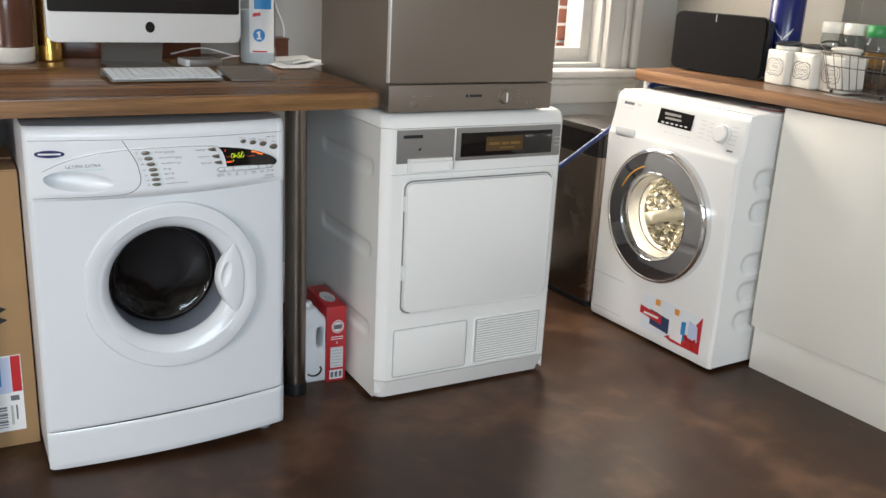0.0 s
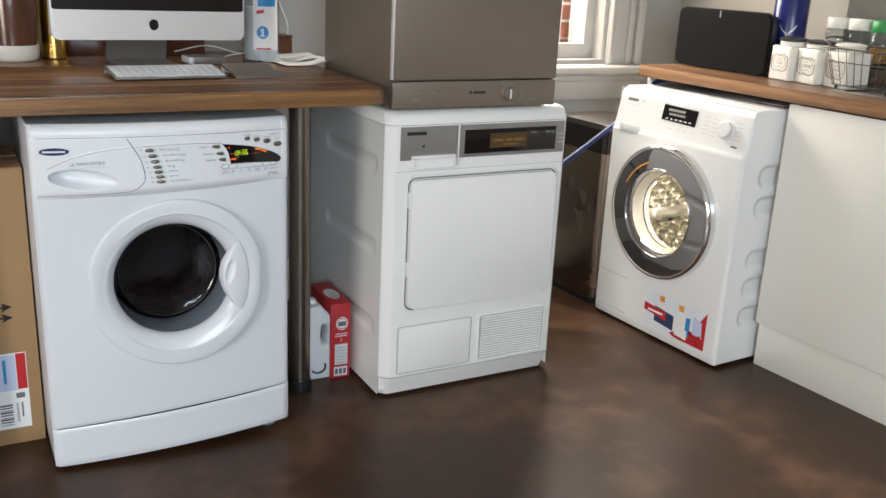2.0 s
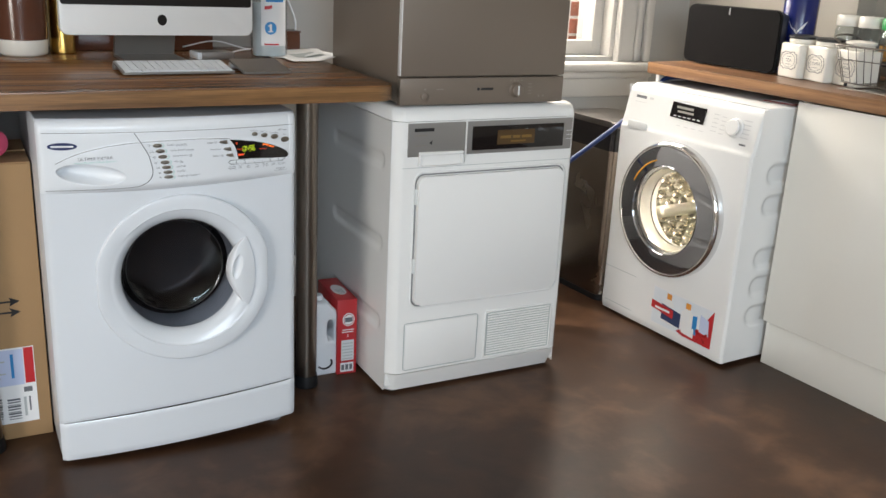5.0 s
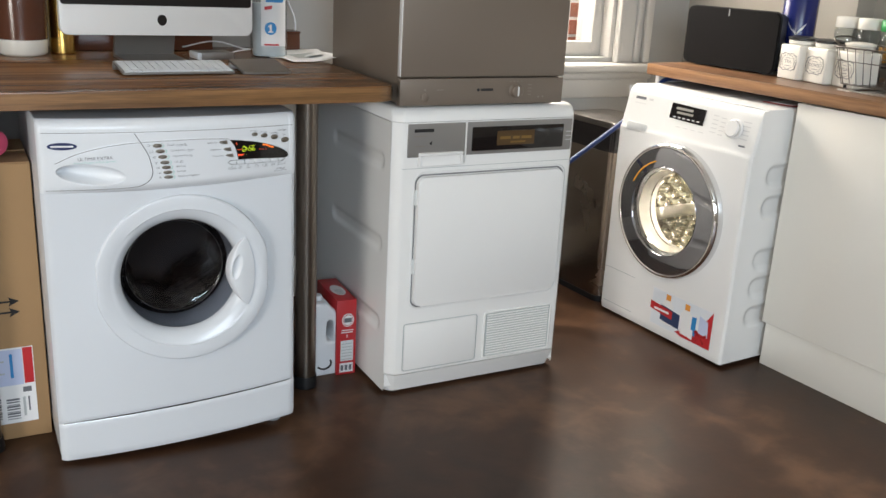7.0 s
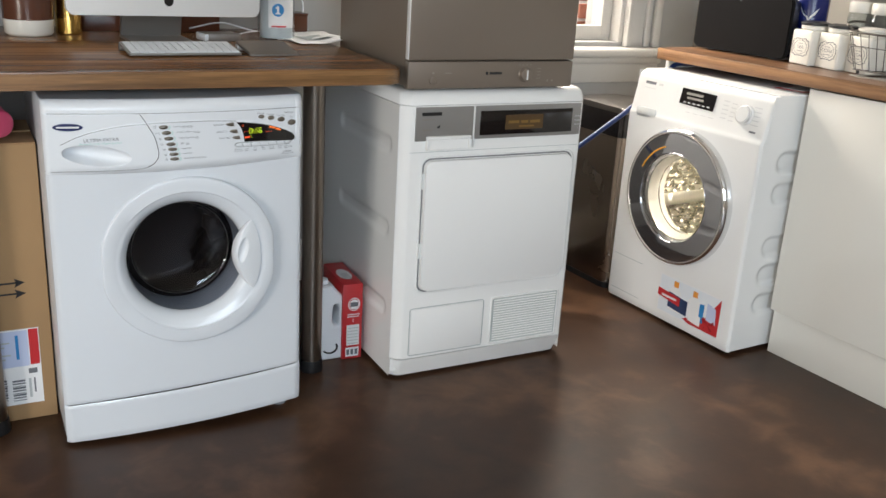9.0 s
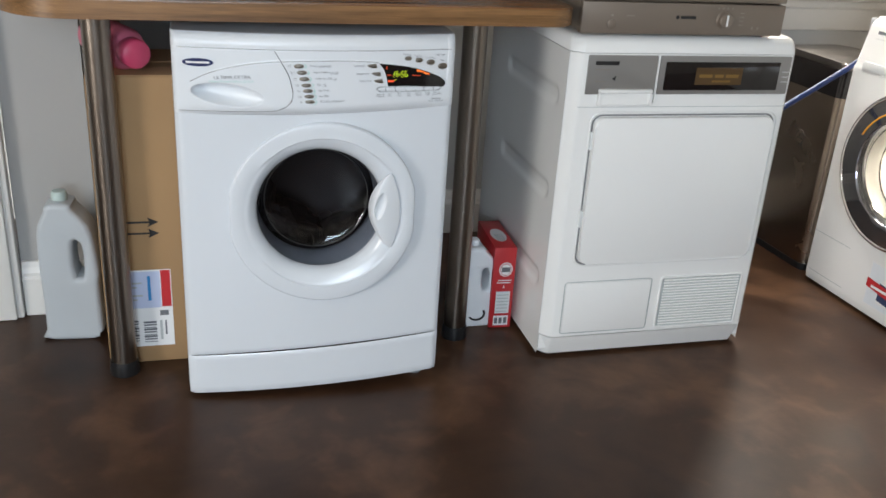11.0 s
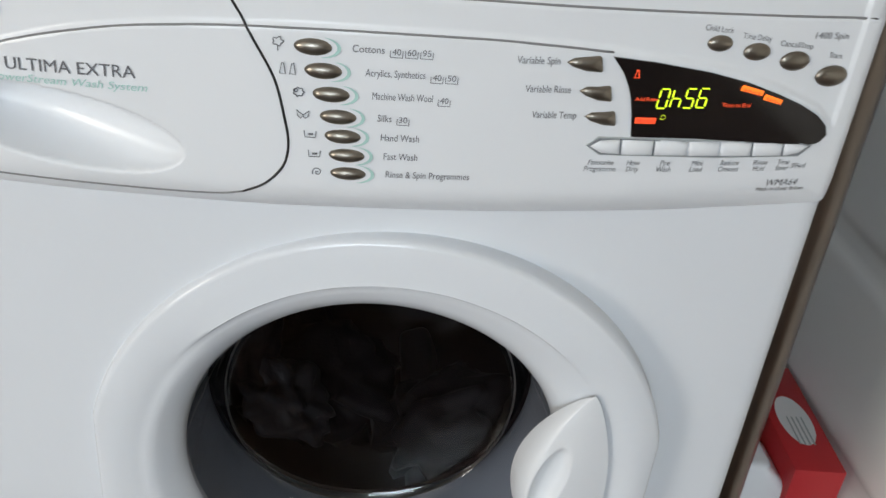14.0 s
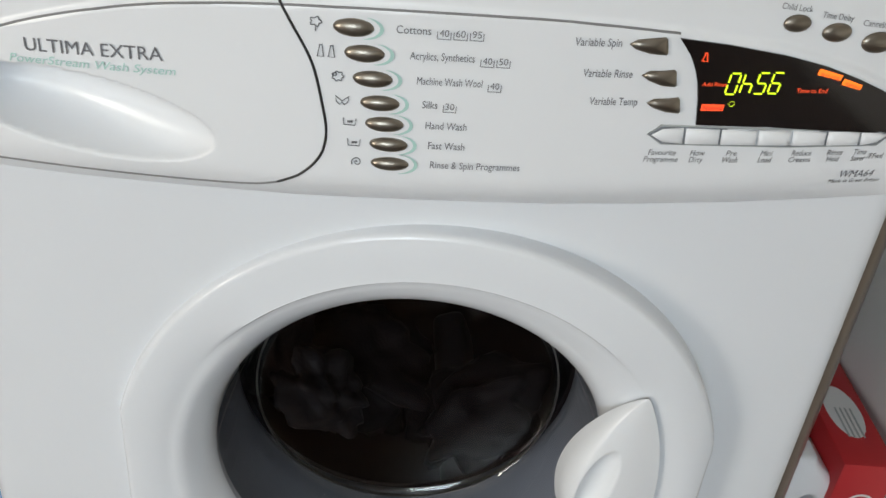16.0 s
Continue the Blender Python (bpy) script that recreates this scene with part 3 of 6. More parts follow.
def fascia(x, z, lift=0.0):
    """A point on the control fascia, lift metres proud of it."""
    y = front_y(x)
    zc = along(CREASE, x)
    if -0.275 < x < 0.2775:
        y += 0.0022 * ramp(-0.001, 0.004, z - zc) * ramp(-0.275, -0.20, x)
    y += grip(x, z)
    y += 0.0015 * ramp(-0.0012, 0.0004, z - 0.8195)
    if z > 0.826:
        y += 0.024 - math.sqrt(max(0, 0.024 ** 2 - (z - 0.826) ** 2))
    edge = (abs(x) - (HALF - 0.012)) / 0.012
    if edge > 0:
        y += 0.012 * (1 - math.sqrt(max(0, 1 - min(1, edge) ** 2)))
    low = along(PANEL_LOW, x)
    t = min(1.0, max(0.0, (z - low) / 0.026))
    y += (body_y(x) + 0.0025 - front_y(x)) * (1 - t) ** 2.6
    return Vector((x, y - lift, z))


def washing_machine():
    w = thing("washing_machine", WM, "white front loading washing machine with bowed front and round door", "washing machine", "laundry machines")
    d = 0.545
    # casing: bowed outline, open at the front
    bm = bmesh.new()
    for x0, x1 in ((-HALF, -HALF + 0.012), (HALF - 0.012, HALF)):
        box(bm, x0, x1, 0.012, d, 0.022, 0.846, 0.004)
    box(bm, -HALF + 0.01, HALF - 0.01, d - 0.01, d - 0.001, 0.022, 0.84)
    part("casing", bm, ENAMEL, w)
    bm = sheet(30, 3, lambda u, v: Vector(((u * 2 - 1) * (HALF - 0.002), (front_y((u * 2 - 1) * (HALF - 0.002)) + 0.016) * (1 - v) + d * v, 0.8498)))
    part("lid", bm, ENAMEL, w, "white enamel lid")

    def lower(u, v):
        seam = 0.1105 + 0.022 * u
        x, z = (u * 2 - 1) * HALF, seam + v * (0.700 - seam)
        y = body_y(x)
        e = (abs(x) - (HALF - 0.014)) / 0.014
        if e > 0:
            y += 0.014 * (1 - math.sqrt(max(0, 1 - min(1, e) ** 2)))
        y += 0.003 + 0.0025 * (1 - ramp(0, 0.004, z - seam))
        return Vector((x, y, z))
    part("front_panel", sheet(96, 96, lower, lambda u, v: math.hypot((u * 2 - 1) * HALF - 0.004, 0.1225 + v * 0.5775 - 0.460) > 0.19), ENAMEL, w, smooth=3.2)

    def kick(u, v):
        low, seam = 0.010 + 0.017 * u, 0.1097 + 0.022 * u
        x, z = (u * 2 - 1) * (HALF - 0.001), low + v * (seam - low)
        y = 0.68 * front_y(x) + 0.001 + 0.003 * ramp(seam - 0.005, seam, z) + 0.004 * (1 - ramp(0.0, 0.012, z - low))
        e = (abs(x) - (HALF - 0.014)) / 0.014
        if e > 0:
            y += 0.014 * (1 - math.sqrt(max(0, 1 - min(1, e) ** 2)))
        return Vector((x, y, z))
    part("kick_panel", sheet(60, 16, kick), ENAMEL, w, "white plinth panel", smooth=3.2)
    part("underside", boxed(-HALF + 0.01, HALF - 0.01, 0.02, d - 0.02, 0.03, 0.034), BLACK, w)
    for x in (-0.25, 0.25):
        for y in (0.05, 0.48):
            part("foot", lathe([(0, 0), (0.02, 0), (0.02, 0.012), (0.008, 0.014), (0.008, 0.034)], 16, pose(x, y, 0)), RUBBER, w)
    # fascia
    part("control_fascia", sheet(400, 128, lambda u, v: fascia((u * 2 - 1) * HALF, along(PANEL_LOW, (u * 2 - 1) * HALF) * (1 - v) + 0.8499 * v)), PLASTIC_WHITE, w, "glossy white control fascia", smooth=3.2)
    on = lambda x, z, lift=0.0: fascia(x, z, 0.0006 + lift)
    part("drawer_seam", tube([fascia(p.x, p.z, 0.0) for p in smooth_line([(x, 0, z) for x, z in DRAWER[:9]], 6)], 0.0008, 6), BLACK, w, "dark seam round the detergent drawer", smooth=3.2)
    part("drawer_seam", tube([fascia(p.x, p.z, -0.0003) for p in smooth_line([(x, 0, z) for x, z in DRAWER[8:]], 6)], 0.0009, 6), SEAM, w, smooth=3.2)
    part("crease", tube([fascia(p.x, p.z, -0.0004) for p in smooth_line([(x, 0, z) for x, z in CREASE[1:9]], 6)], 0.0008, 6), SEAM, w, smooth=3.2)
    part("lid_seam", tube([fascia(-0.285 + 0.57 * i / 40, 0.8195, -0.0001) for i in range(41)], 0.0009, 6), SEAM, w, smooth=3.2)
    patch(ellipse(-0.2448, 0.7905, 0.0305, 0.0082, 40), on, NAVY, w, "badge", "navy blue oval badge", 0.0012)
    bar(-0.268, -0.222, 0.7885, 0.7925, lambda x, z: on(x, z, 0.0016), PAPER, w)
    word("ULTIMA EXTRA", -0.2145, -0.1419, 0.7574, 0.0072, on, INK, w, 0.045)
    word("PowerStream Wash System", -0.2238, -0.1356, 0.7505, 0.0045, on, TEAL, w, 0.035, 0.25)
    # programme buttons
    rows = [(-0.045, 0.7884, "Cottons", ("40", "60", "95")), (-0.039, 0.7753, "Acrylics, Synthetics", ("40", "50")), (-0.0342, 0.762, "Machine Wash Wool", ("40",)),
            (-0.0298, 0.749, "Silks", ("30",)), (-0.0268, 0.7373, "Hand Wash", ()), (-0.024, 0.7257, "Fast Wash", ()), (-0.0227, 0.7143, "Rinse & Spin Programmes", ())]
    ends = [(-0.0237, -0.0062), (-0.016, 0.0172), (-0.0114, 0.0225), (-0.0077, 0.0002), (-0.0051, 0.0168), (-0.0028, 0.0168), (-0.0008, 0.0485)]
    for i, ((x, z, text, temps), (a, b)) in enumerate(zip(rows, ends)):
        patch(ellipse(x + 0.0060, z - 0.0003, 0.0091, 0.0056, 32), on, TEAL, w, "print_ring", "teal printed crescent")
        patch(ellipse(x + 0.002, z, 0.0112, 0.0058, 32), lambda px, pz, l=0: on(px, pz, 0.0003), PLASTIC_WHITE, w, "button_rim")
        dome(x, z, 0.0104, 0.0048 - 0.00012 * i, 0.0036, on, BRONZE, w, "programme_button", "oval bronze programme button")
        word(text, a, b, z - 0.0012, 0.0042, on, INK, w, 0.02)
        for k, tval in enumerate(temps):
            u = b + 0.0030 + 0.0083 * k
            zz = z - 0.0002 + 0.0002 * k
            word(tval, u + 0.0012, u + 0.0060, zz - 0.001, 0.0036, on, INK, w)
            for q in ((u, u + 0.0004, zz - 0.0022, zz + 0.0014), (u, u + 0.0072, zz - 0.0026, zz - 0.0022), (u + 0.0068, u + 0.0072, zz - 0.0022, zz + 0.0014)):
                bar(*q, on, INK, w, "tub_symbol", n=1)
    # symbols beside the buttons
    icons = [(-0.064, 0.7887), (-0.0583, 0.7748), (-0.0523, 0.7619), (-0.0496, 0.749), (-0.0453, 0.7371), (-0.0426, 0.7252), (-0.0406, 0.7138)]
    ring = lambda pts, r=0.00028, closed=True: part("symbol", tube([on(x, z) for x, z in pts], r, 5, closed=closed), INK, w, smooth=3.2)
    x, z = icons[0]
    ring([(x + (0.0026 + 0.0006 * math.cos(5 * t)) * math.cos(t), z + 0.001 + (0.0022 + 0.0005 * math.cos(5 * t)) * math.sin(t)) for t in [2 * math.pi * i / 30 for i in range(30)]])
    ring([(x, z - 0.001), (x, z - 0.004)], closed=False)
    x, z = icons[1]
    for dx in (-0.003, 0.0025):
        ring([(x + dx - 0.0016, z - 0.003), (x + dx - 0.0005, z + 0.003), (x + dx + 0.0006, z + 0.0034), (x + dx + 0.0016, z - 0.003)])
    x, z = icons[2]
    ring([(x + (0.0028 + 0.0004 * math.cos(7 * t)) * math.cos(t), z + (0.0024 + 0.0004 * math.cos(7 * t)) * math.sin(t)) for t in [2 * math.pi * i / 42 for i in range(42)]])
    ring(ellipse(x - 0.0015, z + 0.001, 0.0009, 0.0009, 12))
    x, z = icons[3]
    ring([(x, z - 0.0006), (x + 0.0035, z + 0.0022), (x + 0.003, z - 0.001), (x + 0.0012, z - 0.0026), (x, z - 0.001), (x - 0.0012, z - 0.0026), (x - 0.003, z - 0.001), (x - 0.0035, z + 0.0022)])
    for x, z in icons[4:6]:
        ring([(x - 0.0034, z + 0.002), (x - 0.003, z - 0.0018), (x + 0.003, z - 0.0018), (x + 0.0034, z + 0.002)], closed=False)
        ring([(x - 0.0012, z), (x + 0.0016, z + 0.0002)], 0.0006, closed=False)
    x, z = icons[6]
    ring([(x + 0.0003 * t * math.cos(t), z + 0.0003 * t * math.sin(t)) for t in [0.4 * i for i in range(26)]], closed=False)
    # display
    disp = [(0.1223, 0.7937), (0.15, 0.7912), (0.1845, 0.7862), (0.21, 0.7805), (0.2317, 0.7735), (0.25, 0.7665), (0.2636, 0.7595), (0.2722, 0.7520), (0.2738, 0.7465), (0.2700, 0.7412), (0.2620, 0.7400), (0.2356, 0.7418), (0.186, 0.7448), (0.1418, 0.7456), (0.1410, 0.752), (0.1395, 0.7637), (0.1360, 0.774), (0.1307, 0.784)]
    d0 = part("display", sheet_patch(disp, lambda x, z: on(x, z, 0.0008)), BLACK_GLOSS, w, "dark display window with lit digits")
    lit = lambda x, z, lift=0.0: on(x, z, 0.0014)
    seg7 = {"0": "abcdef", "h": "cefg", "5": "acdfg", "6": "acdefg"}
    for k, ch in enumerate("0h56"):
        x0, zb = 0.1565 + 0.0082 * k, 0.7642 + 0.0003 * k
        wd, ht = 0.0056, 0.0118
        q = lambda u, v: (x0 + u * wd - 0.0026 + 0.0012 * v, zb + v * ht)
        segs = {"a": ((0.1, 1), (0.9, 1)), "b": ((1, 0.93), (1, 0.56)), "c": ((1, 0.44), (1, 0.07)), "d": ((0.1, 0), (0.9, 0)), "e": ((0, 0.44), (0, 0.07)), "f": ((0, 0.93), (0, 0.56)), "g": ((0.12, 0.5), (0.88, 0.5))}
        for s in seg7[ch]:
            (u0, v0), (u1, v1) = segs[s]
            part("digit_segment", tube([lit(*q(u0, v0)), lit(*q(u1, v1))], 0.00043, 6), LED, d0, "lit green digit segment")
    word("Add", 0.1400, 0.1458, 0.7685, 0.0022, lit, LED_RED, d0)
    word("Rinse", 0.1470, 0.1540, 0.7686, 0.0022, lit, LED_RED, d0)
    word("Time to End", 0.1955, 0.2142, 0.7656, 0.0026, lit, LED_RED, d0)
    bar(0.1425, 0.1556, 0.7544, 0.7582, lit, LED_RED, d0, "indicator", "lit red indicator")
    word("Normal", 0.1437, 0.1545, 0.7552, 0.0022, lambda x, z: on(x, z, 0.0018), DARK_RED, d0)
    for a, b, zc, text in ((0.2050, 0.2205, 0.7762, "RINSE"), (0.2215, 0.2345, 0.7706, "SPIN")):
        quad = [(a, zc + 0.0014), (a + 0.0008, zc + 0.0034), (b + 0.0004, zc - 0.0004), (b - 0.0004, zc - 0.0034), (a, zc - 0.0002)]
        patch(quad, lit, LED_ORANGE, d0, "indicator", "lit orange indicator")
        word(text, a + 0.002, b - 0.0015, zc - 0.0008, 0.0022, lambda x, z: on(x, z, 0.0019), RED, d0, -0.24)
    part("symbol", tube([lit(x, z) for x, z in ((0.1368, 0.7822), (0.1378, 0.7868), (0.1386, 0.7868), (0.1396, 0.7822))], 0.0004, 5, closed=True), LED_RED, d0)
    part("symbol", tube([lit(x, z) for x, z in ellipse(0.1595, 0.7586, 0.0016, 0.0014, 14)], 0.00012, 5, closed=True), LED, d0)
    # option buttons
    for a, b, zt, zb_, zm, text, ta, tb in ((0.0958, 0.1180, 0.7938, 0.7842, 0.7893, "Variable Spin", 0.0674, 0.0921), (0.1058, 0.1266, 0.7766, 0.7670, 0.7728, "Variable Rinse", 0.0744, 0.101), (0.1116, 0.1320, 0.7612, 0.7520, 0.7574, "Variable Temp", 0.0805, 0.1068)):
        shape = [(a, zm), (a + 0.004, zm + 0.0026), (a + 0.012, zt - 0.0008), (b - 0.0035, zt), (b - 0.002, zt - 0.001), (b - 0.0002, zb_ + 0.001), (b - 0.001, zb_), (a + 0.012, zb_ + 0.0004), (a + 0.004, zm - 0.0026)]
        cx, cz = (a + b) / 2 + 0.002, (zt + zb_) / 2
        dome(cx, cz, 0, 0, 0.003, on, BRONZE, w, "option_button", "pointed bronze option button", [(p - cx, q - cz) for p, q in shape])
        word(text, ta, tb, zm - 0.0022, 0.0044, on, INK, w, 0.02)
    for x, z, a, text, ta, tb, tz in ((0.1858, 0.8030, 0.0080, "Child Lock", 0.1745, 0.1925, 0.8105), (0.2105, 0.7986, 0.0088, "Time Delay", 0.1990, 0.2180, 0.8064), (0.2372, 0.7934, 0.0100, "Cancel/Stop", 0.2245, 0.2470, 0.8026), (0.2655, 0.7842, 0.0112, "Start", 0.2600, 0.2690, 0.7958)):
        dome(x, z, a, a * 0.6, 0.003, on, BRONZE, w, "function_button", "oval bronze function button")
        word(text, ta, tb, tz, 0.0034, on, INK, w, -0.08)
    word("1400 Spin", 0.2465, 0.2690, 0.8072, 0.0040, on, INK, w, 0.0)
    cuts = [0.1171, 0.1370, 0.1582, 0.1805, 0.2015, 0.2237, 0.2453, 0.2640]
    patch([(0.1165, 0.7393), (0.123, 0.7443), (0.18, 0.7434), (0.258, 0.7414), (0.2655, 0.7395), (0.258, 0.7328), (0.2, 0.7328), (0.125, 0.7340)], lambda x, z, l=0: on(x, z, 0.0009), RUBBER, w, "key_base")
    for k, (a, b) in enumerate(zip(cuts, cuts[1:])):
        a, b = a + 0.0004, b - 0.0004
        z0, z1 = 0.7338 - 0.0012 * k / 6, 0.7440 - 0.0026 * k / 6
        if k == 0:
            shape = [(a, 0.7392), (a + 0.006, 0.7432), (b, z1), (b + 0.0010, z0), (a + 0.008, 0.7346)]
        elif k == 6:
            shape = [(a, z1), (b - 0.006, z1 - 0.0006), (b, 0.7395), (b - 0.006, 0.7345), (a + 0.0012, z0)]
        else:
            shape = [(a, z1), (b, z1 - 0.0004), (b + 0.001, z0), (a + 0.001, z0)]
        cx, cz = sum(p for p, q in shape) / len(shape), sum(q for p, q in shape) / len(shape)
        dome(cx, cz, 0, 0, 0.0032, on, PLASTIC_WHITE, w, "option_key", "white option key", [((p - cx) * 0.98, (q - cz) * 0.94) for p, q in shape])
    part("key_surround", tube([on(x, z) for x, z in [(0.1165, 0.7393), (0.123, 0.7446), (0.18, 0.7436), (0.258, 0.7416), (0.2655, 0.7395), (0.258, 0.7326), (0.2, 0.7324), (0.125, 0.7338)]], 0.0006, 6, closed=True), PALE_INK, w)
    for x, l1, l2, wd1, wd2 in ((0.1272, "Favourite", "Programme", 0.0160, 0.0200), (0.1479, "How", "Dirty", 0.0085, 0.0080), (0.1683, "Pre", "Wash", 0.0065, 0.0095), (0.1897, "Mini", "Load", 0.0075, 0.0085), (0.2116, "Reduce", "Creases", 0.0125, 0.0140), (0.2329, "Rinse", "Hold", 0.0100, 0.0080), (0.2495, "Time", "Saver", 0.0085, 0.0095)):
        word(l1, x - wd1 / 2, x + wd1 / 2, 0.7268, 0.0034, on, INK, w, 0, 0.15)
        word(l2, x - wd2 / 2, x + wd2 / 2, 0.7226, 0.0034, on, INK, w, 0, 0.15)
    word("/FFwd", 0.2550, 0.2660, 0.7238, 0.0036, on, INK, w, 0, 0.15)
    word("WMA64", 0.2415, 0.2640, 0.7118, 0.0046, on, INK, w, 0, 0.25)
    word("Made in Great Britain", 0.2356, 0.2700, 0.7080, 0.0026, on, INK, w, 0, 0.25)
    return w


def sheet_patch(points, place):
    """A flat outline with its rim turned down onto the surface."""
    i0, i1 = min(range(len(points)), key=lambda i: points[i][0]), max(range(len(points)), key=lambda i: points[i][0])
    turned = points[i0:] + points[:i0]
    k = (i1 - i0) % len(points)
    upper, under = turned[:k + 1], [turned[0]] + turned[:k - 1:-1]
    x0, x1 = points[i0][0], points[i1][0]

    def at(u, v):
        x = x0 + u * (x1 - x0)
        a, b = along(under, x), along(upper, x)
        p = place(x, a + max(0.0, min(1.0, v)) * (b - a))
        return p + Vector((0, 0.003, 0)) if v < 0 or v > 1 else p
    return sheet(60, 8, lambda u, v: at(u, (v * 8 - 1) / 6))


machine = washing_machine()


DOOR_X, DOOR_Z, DOOR_R, DOOR_FLAT = 0.006, 0.460, 0.2090, (0.2035, 0.2030)
RIM_X, RIM_Z = DOOR_X + 0.006, DOOR_Z - 0.003


def ring_lift(x):
    """How far the flat of the door ring stands proud of the bowed front at x."""
    return 0.0062 + 0.0150 * ramp(-0.10, 0.20, x)


def door_ring():
    """The white ring: a round outline cut straight at both sides, a flat rim, a fine step and a funnel to the glass."""
    seg = 192
    prof = [(1.02, -0.004), (1.004, 0.001), (1.0, 0.35), (0.998, 0.72), (0.990, 0.93), (0.978, 1.0)]
    funnel = [(0.186, 0.0), (0.1765, 0.0004), (0.1745, 0.0006), (0.1732, -0.0012), (0.1725, -0.0022), (0.169, -0.0030), (0.165, -0.0052), (0.158, -0.0085), (0.152, -0.0128), (0.147, -0.0180), (0.143, -0.0240), (0.1405, -0.0300), (0.1395, -0.0360)]
    bm = bmesh.new()
    rings = []

    def cut(a, r):
        x, z = r * math.cos(a), r * math.sin(a)
        return max(-DOOR_FLAT[0] * r / DOOR_R, min(DOOR_FLAT[1] * r / DOOR_R, x)), z
    for q, up in prof:
        row = []
        for k in range(seg):
            x, z = cut(2 * math.pi * k / seg, DOOR_R * q)
            row.append(bm.verts.new((RIM_X + x, body_y(RIM_X + x) + 0.003 - up * ring_lift(RIM_X + x), RIM_Z + z)))
        rings.append(row)
    for r, off in funnel:
        row = []
        for k in range(seg):
            a = 2 * math.pi * k / seg
            x, z = r * math.cos(a), r * math.sin(a)
            # the fine step shows above and below and fades out at the sides
            side = ramp(0.62, 0.85, abs(math.cos(a)))
            o = off * (1 - side) + side * (off if r < 0.165 else -0.0052 * ramp(0.190, 0.165, r))
            px, pz = DOOR_X + x + 0.004 * ramp(0.15, 0.17, r), DOOR_Z + z - 0.002 * ramp(0.15, 0.17, r)
            row.append(bm.verts.new((px, body_y(px) + 0.003 - ring_lift(px) - o, pz)))
        rings.append(row)
    for p, q in zip(rings, rings[1:]):
        for k in range(seg):
            bm.faces.new((p[k], p[(k + 1) % seg], q[(k + 1) % seg], q[k]))
    return bm


def hand_hold(d):
    """A leaf-shaped grip that bridges the funnel and overhangs the glass, with an oval thumb hollow."""
    z0, z1 = 0.374, 0.553

    def place(u, v):
        s = math.sin(math.pi * u) ** 0.75
        z = z0 + (z1 - z0) * u
        mid = 0.158 - 0.004 * (u - 0.5)
        left, right = mid - 0.047 * s, mid + 0.021 * s
        x = left + (right - left) * v
        swell = 0.0065 * math.sin(math.pi * min(1.0, 0.22 + 0.78 * v)) * s
        roll = 0.026 * (1 - math.sqrt(max(0.0, 1 - max(0.0, 1 - v / 0.16) ** 2))) * s
        hx, hz = (x - 0.1335 - 0.20 * (z - 0.478)) / 0.0120, (z - 0.478) / 0.031
        hollow = 0.0085 * max(0.0, 1 - (hx * hx + hz * hz) ** 1.5)
        return Vector((x, body_y(x) + 0.003 - ring_lift(x) - 0.0002 - swell + roll + hollow, z))
    part("hand_hold", sheet(72, 64, place), PLASTIC_WHITE, d, "white leaf-shaped hand hold with a thumb hollow", smooth=3.2)


def laundry_piece(seed, r, flat):
    """A crumpled damp garment: a lump with folds."""
    rng = random.Random(seed)
    bm = bmesh.new()
    bmesh.ops.create_icosphere(bm, subdivisions=4, radius=1)
    waves = [(Vector((rng.uniform(-1, 1), rng.uniform(-1, 1), rng.uniform(-1, 1))).normalized() * rng.uniform(3, 17), rng.uniform(0, 6.3), rng.uniform(0.025, 0.075)) for _ in range(16)]
    for v in bm.verts:
        n = v.co.copy()
        k = 1 + sum(a * math.sin(w.dot(n) + p) for w, p, a in waves)
        v.co = Vector((n.x * k * r, n.y * k * r * 0.9, n.z * k * r * flat))
    return bm


